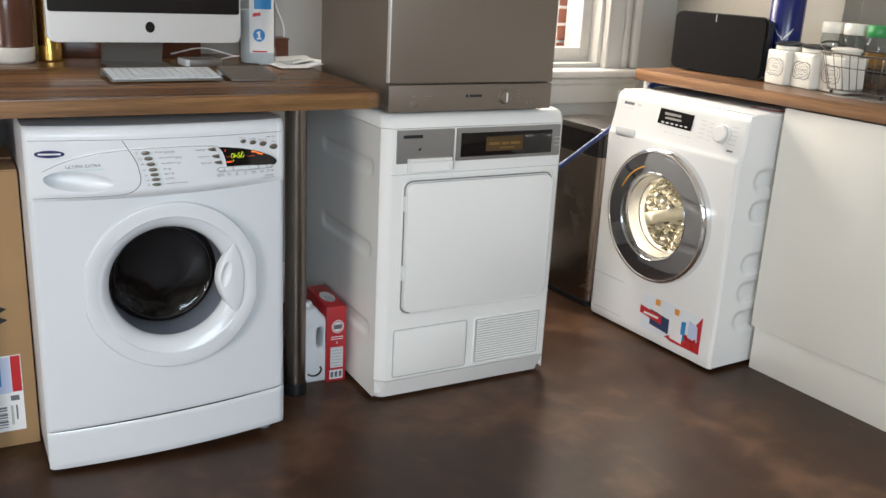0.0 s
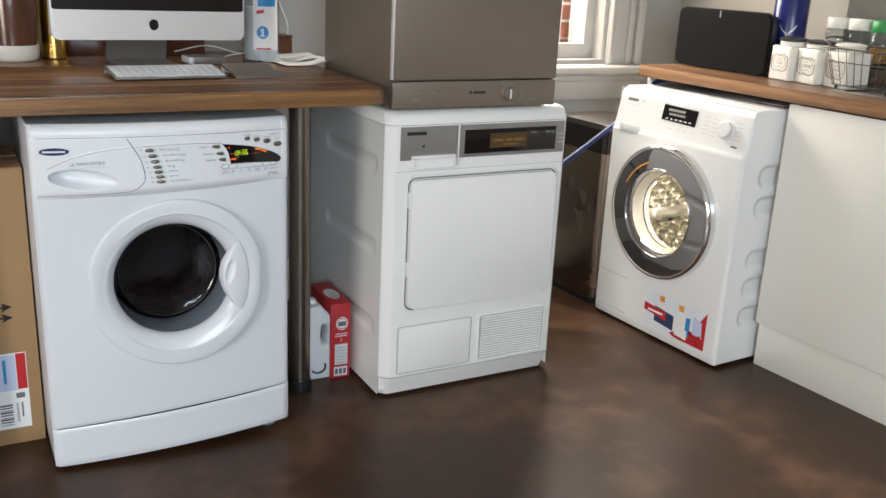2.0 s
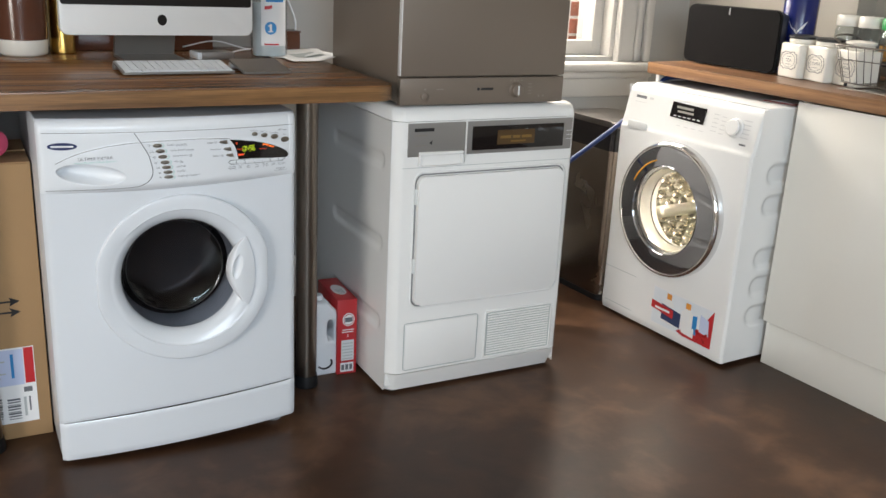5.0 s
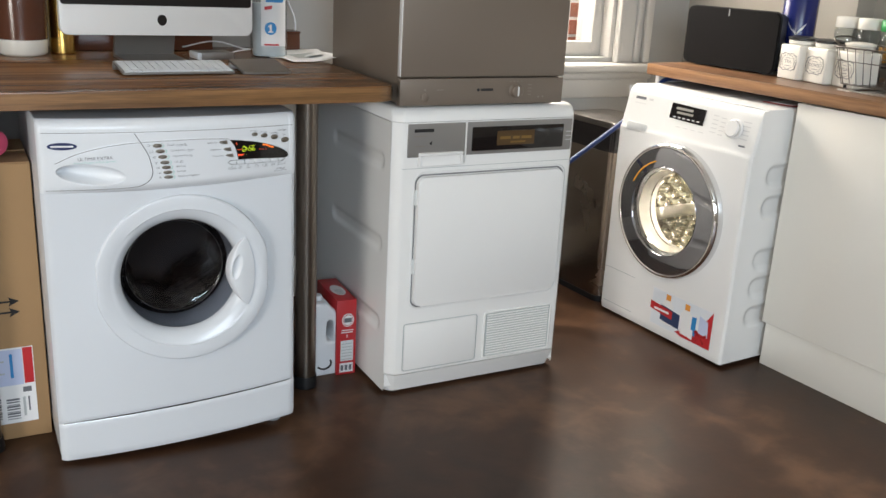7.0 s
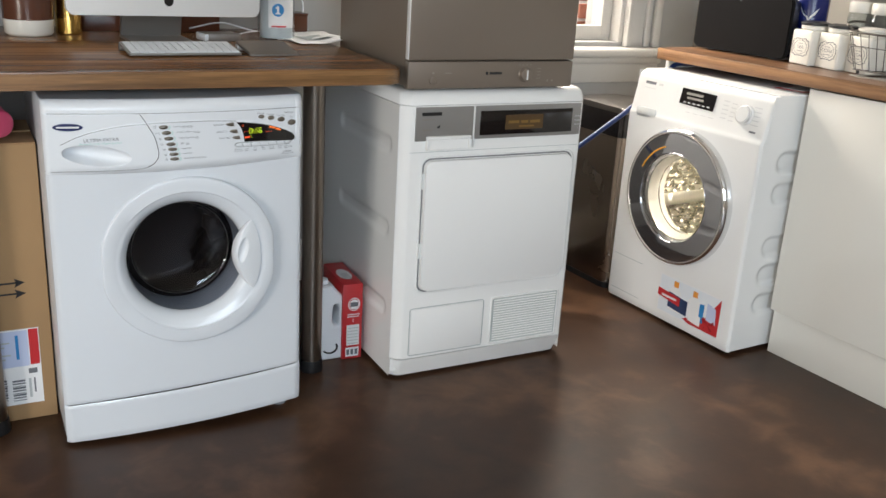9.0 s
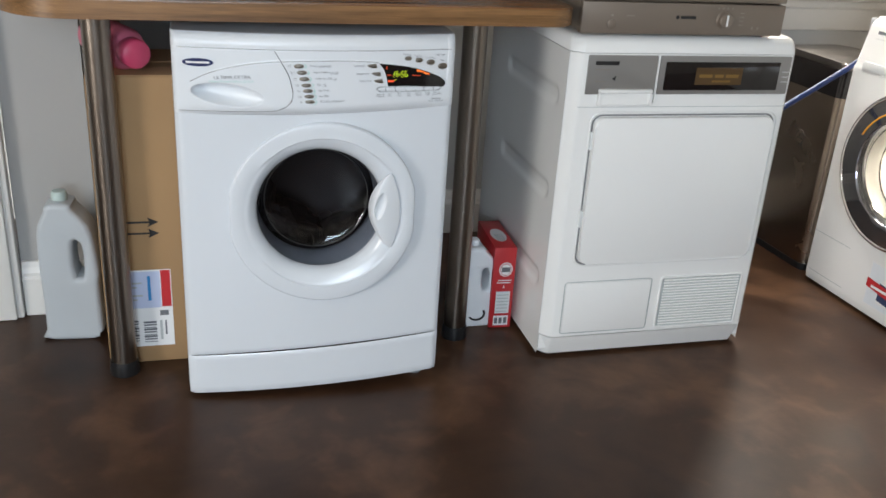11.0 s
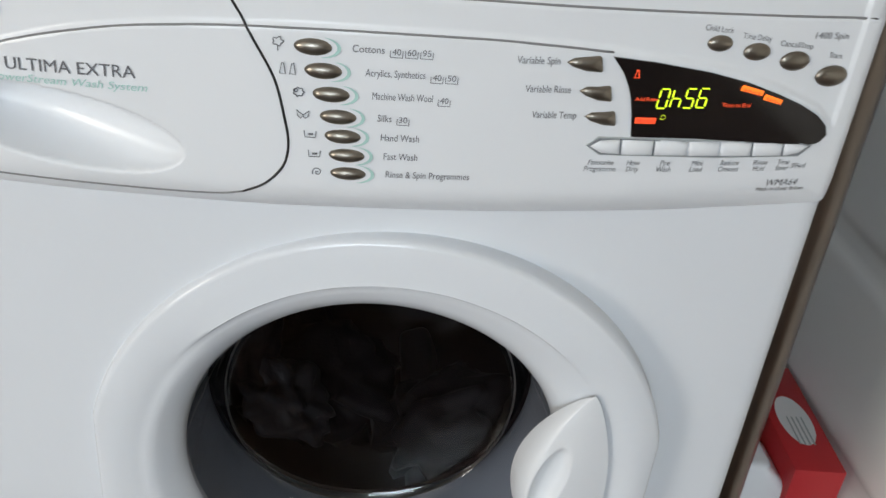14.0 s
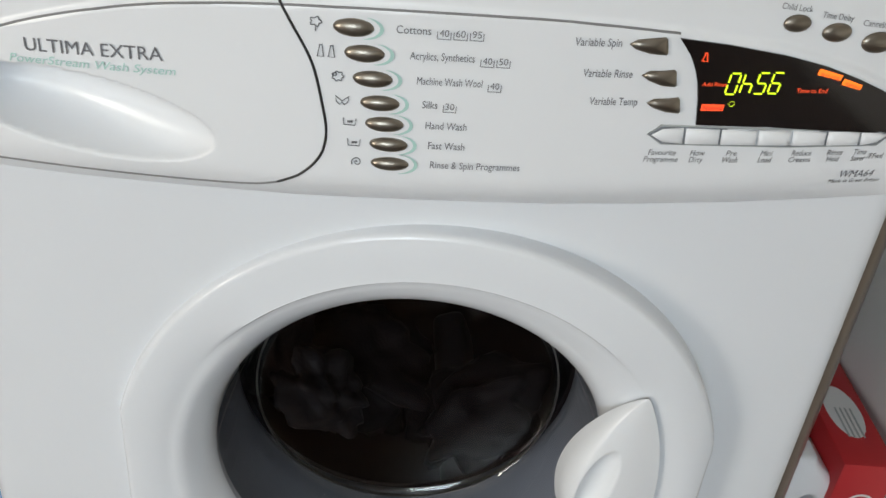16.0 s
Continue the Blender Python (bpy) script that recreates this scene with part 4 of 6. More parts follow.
def machine_door(w):
    """The round door with its glass bowl, and the drum behind it with the wash in it."""
    cx, cz = DOOR_X, DOOR_Z
    d = part("door", door_ring(), ENAMEL, w, "white round door ring cut straight at both sides", smooth=0.9)
    hand_hold(d)
    top = body_y(0.0)
    prof = [(0.1392, 0.018), (0.138, 0.024), (0.133, 0.045), (0.126, 0.074), (0.120, 0.083), (0.110, 0.089), (0.06, 0.094), (0.0, 0.096)]
    part("door_glass", lathe(prof, 96, pose(cx, top + 0.012, cz, -90, 0, 0)), PORT_GLASS, d, "clear glass bowl", smooth=3.2)
    part("glass_rim", lathe([(0.1185, 0.0), (0.1198, 0.001), (0.1198, 0.003), (0.1185, 0.0035)], 64, pose(cx, top + 0.093, cz, -90, 0, 0), closed=True), STEEL, d, "bright rim of the glass bowl", smooth=1.0)
    part("gasket", lathe([(0.165, 0.030), (0.155, 0.038), (0.144, 0.060), (0.142, 0.080), (0.135, 0.110), (0.138, 0.122), (0.150, 0.124)], 64, pose(cx, top, cz, -90, 0, 0)), GASKET, w, "grey rubber door gasket", smooth=3.2)
    # drum and paddles take the near-black that stands for shade in here
    drum = part("drum", lathe([(0.135, 0.124), (0.20, 0.128), (0.225, 0.15), (0.225, 0.44), (0.19, 0.455), (0, 0.46)], 64, pose(0, 0, 0, -90, 0, 0)), DRUM_SHADED, w, "drum with its inner shade put into the colour", smooth=1.2)
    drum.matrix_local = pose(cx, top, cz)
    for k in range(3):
        part("drum_paddle", boxed(-0.02, 0.02, 0.15, 0.43, -0.225, -0.17, 0.012, 3), DRUM_SHADED, drum).matrix_local = pose(0, 0, 0, 0, 100 + 120 * k, 0)
    for k, (ang, rad, y, r, flat, mat) in enumerate(((200, 0.145, 0.24, 0.075, 0.7, DARK_CLOTH), (250, 0.150, 0.30, 0.085, 0.6, DARK_CLOTH), (150, 0.150, 0.31, 0.080, 0.6, DARK_CLOTH), (300, 0.155, 0.22, 0.065, 0.6, DARK_CLOTH), (228, 0.120, 0.20, 0.050, 0.5, GREY_CLOTH))):
        t = radians(ang)
        part("garment", laundry_piece(20 + k, r, flat), mat, drum, "damp crumpled dark garment", smooth=3.2).matrix_local = pose(rad * math.cos(t), y, rad * math.sin(t), 0, 90 - ang, 0)
    return drum


NEAR_DRUM = machine_door(machine)


# ---- the tumble dryer ----
def dent(y, z, slots, depth=0.006):
    """The depth of stadium-shaped hollows (y0, y1, z, half height) at a point of a side wall."""
    best = 0.0
    for y0, y1, zc, h in slots:
        yy = min(max(y, y0 + h), y1 - h)
        dist = math.hypot(y - yy, z - zc) - h
        best = max(best, depth * (1 - ramp(-0.012, 0.002, dist)))
    return best


def plate(x0, x1, z0, z1, y, t, r, mat, parent, name, label="", bevel=0.003):
    """A round-cornered plate standing t proud of the plane y, facing -y."""
    return part(name, prism(round_rect(x0, x1, z0, z1, r), 0, t, pose(0, y, 0, 90), bevel=bevel), mat, parent, label)


def frame_ring(x0, x1, z0, z1, y, r, w, mat, parent, name):
    return part(name, tube([(px, y, pz) for px, pz in round_rect(x0, x1, z0, z1, r)], w, 6, closed=True), mat, parent, smooth=3.2)


def tumble_dryer():
    d = thing("tumble_dryer", pose(1.377, 2.035, 0), "white condenser tumble dryer with silver fascia and vent grille", "tumble dryer", "laundry machines")
    h = 0.295
    slots = [(0.055, 0.45, 0.690, 0.024), (0.055, 0.45, 0.452, 0.024), (0.055, 0.45, 0.214, 0.024)]
    for s in (-1, 1):
        part("side_wall", sheet(70, 110, lambda u, v: Vector((s * (h - dent(u * 0.6 + 0.012, 0.016 + v * 0.79, slots)), 0.022 + u * 0.578, 0.016 + v * 0.79))), WARM_ENAMEL, d, "white side wall with pressed hollows", smooth=3.2)
    # front with chamfered edges
    prof = [(-h, 0.030), (-h + 0.003, 0.024), (-h + 0.024, 0.003), (-h + 0.032, 0.0), (h - 0.022, 0.0), (h - 0.016, 0.002), (h - 0.003, 0.016), (h, 0.022)]
    bm = bmesh.new()
    prism(prof, 0.072, 0.806, bm=bm)
    part("front_panel", bm, WARM_ENAMEL, d, smooth=0.5)
    bm = bmesh.new()
    lo = [(x * 0.985, y + 0.024, 0.010) for x, y in prof]
    hi = [(x, y - 0.001, 0.069) for x, y in prof]
    a = [bm.verts.new(p) for p in lo]
    b = [bm.verts.new(p) for p in hi]
    for i in range(len(prof)):
        j = (i + 1) % len(prof)
        bm.faces.new((a[i], a[j], b[j], b[i]))
    bm.faces.new(a[::-1])
    bm.faces.new(b)
    part("kick_panel", bm, WARM_ENAMEL, d, "slanted white plinth panel", smooth=0.5)
    bm = boxed(-h + 0.002, h - 0.002, 0.02, 0.60, 0.03, 0.07)
    box(bm, -h + 0.01, h - 0.01, 0.585, 0.6, 0.07, 0.8)
    part("base", bm, WARM_ENAMEL, d)
    # lid: the outline of the front, drawn in towards the top
    bm = bmesh.new()
    outline = prof + [(h, 0.60), (-h, 0.60)]
    levels = [(0.8075, 0.0, 0.0), (0.820, 0.001, 0.002), (0.833, 0.003, 0.008), (0.841, 0.008, 0.016), (0.8445, 0.016, 0.026)]
    loops = [[bm.verts.new((x * (1 - dx / h), y + (dy if y < 0.3 else -dx), z)) for x, y in outline] for z, dx, dy in levels]
    n = len(outline)
    for p, q in zip(loops, loops[1:]):
        for i in range(n):
            bm.faces.new((p[i], p[(i + 1) % n], q[(i + 1) % n], q[i]))
    bm.faces.new(loops[0][::-1])
    bm.faces.new(loops[-1])
    part("lid", bm, WARM_ENAMEL, d, "white enamel lid with drawn-in edges", smooth=0.7)
    for x in (-0.25, 0.25):
        for y in (0.06, 0.52):
            part("foot", lathe([(0, 0), (0.022, 0), (0.022, 0.012), (0.01, 0.014), (0.01, 0.032)], 16, pose(x, y, 0)), BLACK, d)
    X = lambda x: x - 1.377
    on = lambda x, z, lift=0.0: Vector((x, -0.0052 - lift, z))
    plate(-h + 0.038, X(1.2935), 0.712, 0.803, 0, 0.004, 0.002, SILVER_PANEL, d, "fascia_plate", "silver fascia plate", 0.001)
    plate(X(1.3015), h - 0.022, 0.712, 0.803, 0, 0.004, 0.002, SILVER_PANEL, d, "fascia_plate", "silver fascia plate", 0.001)
    part("fascia_divider", boxed(X(1.2955), X(1.2995), -0.006, 0.001, 0.690, 0.804, 0.0015), WARM_ENAMEL, d, "white upright rib")
    disp = plate(X(1.316), X(1.620), 0.722, 0.789, -0.003, 0.003, 0.002, BLACK_GLOSS, d, "display", "dark display window", 0.0006)
    part("screen", boxed(X(1.396), X(1.520), -0.0066, -0.0058, 0.735, 0.776), LCD_AMBER, disp, "dim amber screen")
    for k, (a, b) in enumerate(((1.405, 1.44), (1.447, 1.47), (1.476, 1.51))):
        bar(X(a), X(b), 0.752, 0.760, lambda x, z: Vector((x, -0.0070, z)), LCD_MARK, disp, "screen_mark")
    bar(X(1.44), X(1.49), 0.741, 0.746, lambda x, z: Vector((x, -0.0070, z)), LCD_MARK, disp, "screen_mark")
    bar(X(1.137), X(1.196), 0.7805, 0.7895, on, BLACK, d, "badge_bar", "dark maker's badge bar")
    bar(X(1.137), X(1.175), 0.769, 0.7712, on, FAINT_INK, d)
    bar(X(1.140), X(1.170), 0.741, 0.7432, on, FAINT_INK, d)
    patch([(X(1.182), 0.749), (X(1.192), 0.756), (X(1.190), 0.744)], on, BLACK, d, "print_mark")
    for k in range(3):
        bar(X(1.630), X(1.648), 0.765 - 0.012 * k, 0.767 - 0.012 * k, on, LIGHT_INK, d)
    # handle of the condensate drawer
    bm = boxed(X(1.152), X(1.288), -0.013, 0.001, 0.7155, 0.7245, 0.003)
    for q in ((1.152, 1.1605, 0.686, 0.7155), (1.2795, 1.288, 0.686, 0.7155), (1.1605, 1.2795, 0.686, 0.692)):
        box(bm, X(q[0]), X(q[1]), -0.012, 0.001, q[2], q[3], 0.0025)
    part("drawer_handle", bm, WARM_ENAMEL, d, "white framed grip of the condensate drawer")
    part("drawer_scoop", sheet(10, 8, lambda u, v: Vector((X(1.158 + 0.124 * u), -0.0052 - 0.006 * (1 - v) ** 2, 0.690 + 0.028 * v))), WARM_ENAMEL, d, smooth=3.2)
    part("fascia_seam", boxed(-h + 0.025, h - 0.01, -0.0008, 0.001, 0.680, 0.6813), PALE_INK, d)
    # door
    door = plate(X(1.152), X(1.630), 0.281, 0.657, 0, 0.016, 0.022, WARM_ENAMEL, d, "door", "flat white rectangular door with rounded corners", 0.007)
    frame_ring(X(1.1485), X(1.634), 0.277, 0.661, -0.0006, 0.025, 0.0024, SEAM, d, "door_seam")
    frame_ring(X(1.1445), X(1.643), 0.2725, 0.6685, -0.0008, 0.028, 0.0026, WARM_ENAMEL, d, "door_lip")
    for z in (0.40, 0.60):
        part("hinge", boxed(X(1.146), X(1.156), -0.008, 0.0, z - 0.022, z + 0.022, 0.002), MILKY, d)
    frame_ring(X(1.131), X(1.373), 0.080, 0.226, -0.0006, 0.008, 0.0014, PALE_INK, d, "flap_seam")
    plate(X(1.134), X(1.370), 0.083, 0.223, 0, 0.003, 0.007, WARM_ENAMEL, d, "service_flap", "white service flap", 0.0015)
    frame_ring(X(1.400), X(1.636), 0.080, 0.226, -0.001, 0.008, 0.0030, WARM_ENAMEL, d, "grille_frame")
    part("grille_shadow", boxed(X(1.404), X(1.632), -0.0012, 0.0, 0.084, 0.222), PALE_INK, d)
    for k in range(17):
        z = 0.088 + 0.00795 * k
        bm = boxed(X(1.408), X(1.628), -0.0045, -0.0005, z - 0.0001, z + 0.0052, 0.0012, 1)
        part("grille_slat", bm, WARM_ENAMEL, d)
    return d


tumble_dryer()


# ---- the table-top dishwasher on the dryer ----
def tabletop_dishwasher():
    d = thing("tabletop_dishwasher", pose(1.348, 2.03, 0.8455), "silver table-top dishwasher standing on the dryer", "dishwasher")
    h = 0.2575
    bm = boxed(-h + 0.001, h - 0.001, 0.022, 0.50, 0.010, 0.45, 0.006)
    part("casing", bm, SILVER, d, "grey painted casing")
    part("door", boxed(-h, h, 0.0, 0.022, 0.0815, 0.445, 0.004), SILVER, d, "plain silver drop-down door")
    part("door_edge", boxed(-h - 0.0012, -h + 0.004, 0.002, 0.02, 0.083, 0.443, 0.001), ALU, d, "bright edge trim")
    part("control_panel", boxed(-h, h, 0.001, 0.024, 0.006, 0.0775, 0.003), SILVER, d, "silver control strip")
    on = lambda x, z, lift=0.0: Vector((x, 0.0003 - lift, z))
    knob = part("dial", lathe([(0, 0), (0.021, 0), (0.021, 0.003), (0.0185, 0.005), (0.0175, 0.014), (0.0155, 0.016), (0, 0.0165)], 40, pose(0.098, 0.001, 0.042, 90)), SILVER, d, "round silver programme dial", smooth=0.6)
    part("dial_grip", boxed(0.0955, 0.1005, -0.0175, -0.014, 0.029, 0.055, 0.0015), ALU, knob)
    part("power_button", lathe([(0, 0), (0.0105, 0), (0.0105, 0.003), (0.009, 0.004), (0, 0.0045)], 32, pose(-0.185, 0.001, 0.028, 90)), SILVER, d, "round power button", smooth=0.6)
    bar(-0.014, 0.025, 0.0425, 0.0495, on, BLACK, d, "badge_bar", "dark maker's badge bar")
    patch(ellipse(-0.022, 0.046, 0.0045, 0.0045, 20), on, BLACK, d, "badge_ring")
    bar(-0.15, -0.13, 0.0465, 0.0485, on, FAINT_INK, d)
    bar(-0.188, -0.182, 0.046, 0.050, on, FAINT_INK, d)
    for k in range(4):
        bar(0.138, 0.150, 0.030 + 0.009 * k, 0.0318 + 0.009 * k, on, FAINT_INK, d)
        bar(0.078 + 0.012 * k, 0.082 + 0.012 * k, 0.0665, 0.0695, on, FAINT_INK, d)
    for x in (0.175, 0.19):
        patch(ellipse(x, 0.024, 0.003, 0.003, 14), on, FAINT_INK, d, "indicator_lamp")
    for x in (-0.22, 0.22):
        for y in (0.05, 0.45):
            part("foot", lathe([(0, 0), (0.015, 0), (0.015, 0.011), (0, 0.011)], 14, pose(x, y, 0)), BLACK, d)
    return d


tabletop_dishwasher()


# ---- the washing machine under the kitchen worktop ----
def glass_door_washer():
    w = thing("washing_machine", pose(2.142, 2.424, 0, 0, 0, 3.3), "white front loading washing machine with chrome ringed porthole door", "washing machine", "laundry machines")
    W, H = 0.597, 0.845
    # local: front at x = 0 facing -x, y from 0 to -W
    fr = [(0.004, 0.012), (0.0, 0.03), (0.0, 0.700), (0.005, 0.706), (0.030, 0.824), (0.040, 0.836), (0.055, 0.8405)]

    def face(u, v):
        y, z = -W * u, 0.012 + v * (0.8405 - 0.012)
        x = along([(b, a) for a, b in fr], z)
        e = max(0.0, 0.012 - min(-y, W + y)) / 0.012
        return Vector((x + 0.010 * (1 - math.sqrt(1 - e * e)), y, z))
    part("front_panel", sheet(110, 140, face, lambda u, v: math.hypot(-W * u + 0.298, 0.012 + v * 0.8285 - 0.457) > 0.155), WARM_ENAMEL, w, smooth=0.6)
    slots = [(0.085, 0.42, z, 0.036) for z in (0.635, 0.535, 0.36, 0.265, 0.165)]
    for y in (0.0, -W):
        s = 1 if y == 0 else -1
        bm = sheet(60, 120, lambda u, v: Vector((0.030 + u * 0.57, y - s * dent(0.030 + u * 0.57, 0.0145 + v * 0.8255, slots, 0.009), 0.0145 + v * 0.8255)))
        part("side_wall", bm, WARM_ENAMEL, w, "white side wall with pressed hollows", smooth=3.2)
        bm = boxed(0.010, 0.031, min(y, y - s * 0.003), max(y, y - s * 0.003), 0.0145, 0.70)
        part("corner_strip", bm, WARM_ENAMEL, w)
        tri = bmesh.new()
        vs = [tri.verts.new((x, y - s * 0.0015, z)) for x, z in ((0.010, 0.70), (0.031, 0.70), (0.066, 0.8395), (0.062, 0.8402), (0.040, 0.826))]
        tri.faces.new(vs)
        part("corner_strip", tri, WARM_ENAMEL, w)
    part("lid", boxed(0.052, 0.60, -W + 0.001, -0.001, 0.826, H, 0.004), WARM_ENAMEL, w, "white enamel lid")
    part("base", boxed(0.012, 0.58, -W + 0.012, -0.012, 0.018, 0.035), BLACK, w)
    for y in (-0.06, -W + 0.06):
        for x in (0.05, 0.54):
            part("foot", lathe([(0, 0), (0.02, 0), (0.02, 0.012), (0.01, 0.014), (0.01, 0.02)], 14, pose(x, y, 0)), BLACK, w)
    F = pose(0, -0.298, 0.457, 0, -90, 0)  # local z of the turned shapes points out of the front
    ring = part("door", lathe([(0.230, 0.0), (0.230, 0.020), (0.226, 0.028), (0.221, 0.032), (0.216, 0.032), (0.214, 0.030)], 96, F), CHROME, w, "chrome ringed porthole door", smooth=0.8)
    part("door_glass", lathe([(0.215, 0.030), (0.196, 0.033), (0.150, 0.036)], 96, F), BLACK_MIRROR, ring, "dark mirror-like door surround", smooth=1.0)
    part("inner_ring", lathe([(0.152, 0.035), (0.150, 0.038), (0.146, 0.034), (0.140, 0.010)], 96, F), BLACK_MIRROR, ring, smooth=1.0)
    part("window_glass", lathe([(0.146, 0.036), (0.10, 0.040), (0.0, 0.042)], 64, F), SMOKE_GLASS, ring, "clear porthole glass", smooth=3.2)
    part("gasket", lathe([(0.141, 0.012), (0.137, -0.02), (0.134, -0.035), (0.133, -0.058), (0.14, -0.062)], 64, F), CERAMIC, w, "pale rubber gasket", smooth=3.2)
    part("glass_bowl_rim", lathe([(0.1255, -0.030), (0.1280, -0.029), (0.1285, -0.026), (0.1260, -0.025)], 64, F, closed=True), CHROME, ring, "bright rim of the inner glass bowl", smooth=1.0)
    # drum with honeycomb bosses
    part("drum", lathe([(0.135, -0.061), (0.19, -0.068), (0.215, -0.09), (0.215, -0.40), (0.19, -0.412), (0, -0.416)], 64, F), DRUM_STEEL, w, "bright steel honeycomb drum", smooth=0.8)
    bm = bmesh.new()
    for i in range(-7, 8):
        for j in range(-7, 8):
            px, pz = (i + 0.5 * (j % 2)) * 0.040, j * 0.0346
            if math.hypot(px, pz) < 0.185:
                lathe([(0.0215, -0.416), (0.0185, -0.407), (0.012, -0.400), (0, -0.397)], 6, F @ pose(px, pz, 0), bm)
    part("honeycomb", bm, DRUM_STEEL, w, "raised honeycomb pattern of the drum", smooth=3.2)
    bm = bmesh.new()
    for k in range(24):
        for r in range(8):
            a = 2 * math.pi * (k + 0.5 * (r % 2)) / 24
            m = F @ Matrix.Rotation(a, 4, "Z") @ pose(0.214, 0, -0.13 - 0.034 * r, 0, -90, 0)
            lathe([(0.028, -0.001), (0.024, 0.008), (0.015, 0.013), (0, 0.0150)], 6, m, bm)
    part("honeycomb", bm, DRUM_STEEL, w, smooth=3.2)
    for k in range(3):
        m = F @ Matrix.Rotation(radians(110 + 120 * k), 4, "Z")
        bm = boxed(0.150, 0.214, -0.022, 0.022, -0.40, -0.10, 0.016, 3)
        bmesh.ops.transform(bm, verts=list(bm.verts), matrix=m)
        part("drum_paddle", bm, PADDLE_STEEL, w, "smooth bright steel paddle")
    # added light source under the drum's top; no lamp is known here
    part("drum_fill_glow", lathe([(0, 0), (0.030, 0), (0.026, 0.008), (0, 0.012)], 16, pose(0.10, -0.24, 0.462 + 0.165, 180)), DRUM_FILL_GLOW, w, "added glowing disc that brightens the drum", smooth=3.2)
    bm = tube([F @ Vector((0.172 * math.cos(t), 0.172 * math.sin(t), 0.0358)) for t in [radians(20 + 3 * i) for i in range(16)]], 0.0022, 6)
    part("door_mark", bm, YELLOW_MARK, ring, "orange arc mark on the door", smooth=3.2)
    # control panel on the sloping strip
    def on(y, z, lift=0.0):
        return Vector((0.005 + (z - 0.706) * (0.025 / 0.118) - 0.0008 - lift, y, z))
    patch([(-0.222, 0.812), (-0.375, 0.809), (-0.375, 0.758), (-0.222, 0.762)], lambda a, b, l=0: on(a, b, 0.0012), BLACK_GLOSS, w, "display", "dark display window", 0.0012)
    for a, b, c, d in ((-0.245, -0.32, 0.793, 0.801), (-0.252, -0.325, 0.780, 0.787)):
        bar(a, b, c, d, lambda p, q: on(p, q, 0.0016), LCD_WHITE, w, "screen_line")
    for k in range(6):
        bar(-0.240 - 0.021 * k, -0.252 - 0.021 * k, 0.766, 0.770, lambda p, q: on(p, q, 0.0016), LIGHT_INK, w, "touch_key")
    dial = part("dial", lathe([(0, 0), (0.031, 0), (0.031, 0.004), (0.027, 0.006), (0.026, 0.016), (0.023, 0.019), (0, 0.0195)], 40, pose(0.014, -0.508, 0.772, 0, -78, 0)), WARM_ENAMEL, w, "white programme dial with chrome edge", smooth=0.6)
    part("dial_edge", lathe([(0.0275, 0.006), (0.0282, 0.009), (0.0265, 0.0155)], 40, pose(0.014, -0.508, 0.772, 0, -78, 0)), CHROME, dial, smooth=0.6)
    bar(-0.045, -0.095, 0.800, 0.809, on, INK, w, "badge_bar", "dark maker's badge bar")
    bar(-0.045, -0.100, 0.786, 0.788, on, LIGHT_INK, w)
    bar(-0.110, -0.130, 0.801, 0.808, on, LIGHT_INK, w)
    for k in range(5):
        bar(-0.408, -0.432, 0.798 - 0.013 * k, 0.8005 - 0.013 * k, on, LIGHT_INK, w)
        bar(-0.442, -0.462, 0.795 - 0.013 * k, 0.7975 - 0.013 * k, on, LIGHT_INK, w)
        bar(-0.530, -0.562, 0.798 - 0.013 * k, 0.8005 - 0.013 * k, on, LIGHT_INK, w)
    for k in range(4):
        bar(-0.26 - 0.034 * k, -0.28 - 0.034 * k, 0.737, 0.7395, on, LIGHT_INK, w)
    bar(-0.535, -0.560, 0.724, 0.729, on, INK, w)
    part("drawer_grip", prism(round_rect(-0.135, -0.040, 0.690, 0.722, 0.006), 0, 0.004, Matrix(((0, 0, -1, 0.004), (1, 0, 0, 0), (0, 1, 0, 0), (0, 0, 0, 1))), bevel=0.002), MILKY, w, "recessed grip of the detergent drawer")
    flat0 = lambda y, z, lift=0.0: Vector((-0.0008 - lift, y, z))
    for a, b, z in ((-0.008, -0.17, 0.176), (-0.02, -0.17, 0.045)):
        bar(a, b, z, z + 0.002, flat0, PALE_INK, w, "flap_seam")
    flat = lambda y, z, lift=0.0: flat0(y + 0.020, z - 0.012, lift)
    # sticker
    st = part("sticker", sheet(1, 1, lambda u, v: flat(-0.285 - 0.285 * u, 0.055 + 0.138 * v, 0.0004)), PAPER, w, "glossy promotional sticker with printed bottles")
    p2 = lambda y, z, lift=0.0: flat(y, z, 0.0009)
    p3 = lambda y, z, lift=0.0: flat(y, z, 0.0013)
    bar(-0.29, -0.565, 0.06, 0.188, p2, STICKER, st)
    for yc, hh in ((-0.365, 0.0), (-0.455, -0.004)):
        patch([(yc + 0.028, 0.075), (yc + 0.028, 0.145 + hh), (yc + 0.012, 0.162 + hh), (yc - 0.012, 0.162 + hh), (yc - 0.028, 0.145 + hh), (yc - 0.028, 0.075)], p3, PAPER, st, "printed_bottle")
        patch([(yc + 0.011, 0.162 + hh), (yc + 0.011, 0.183 + hh), (yc - 0.011, 0.183 + hh), (yc - 0.011, 0.162 + hh)], p3, ORANGE, st, "printed_cap")
    p4 = lambda y, z, lift=0.0: flat(y, z, 0.0017)
    p5 = lambda y, z, lift=0.0: flat(y, z, 0.0021)
    patch([(-0.335, 0.085), (-0.335, 0.140), (-0.425, 0.130), (-0.425, 0.078)], p4, NAVY_PRINT, st, "printed_panel")
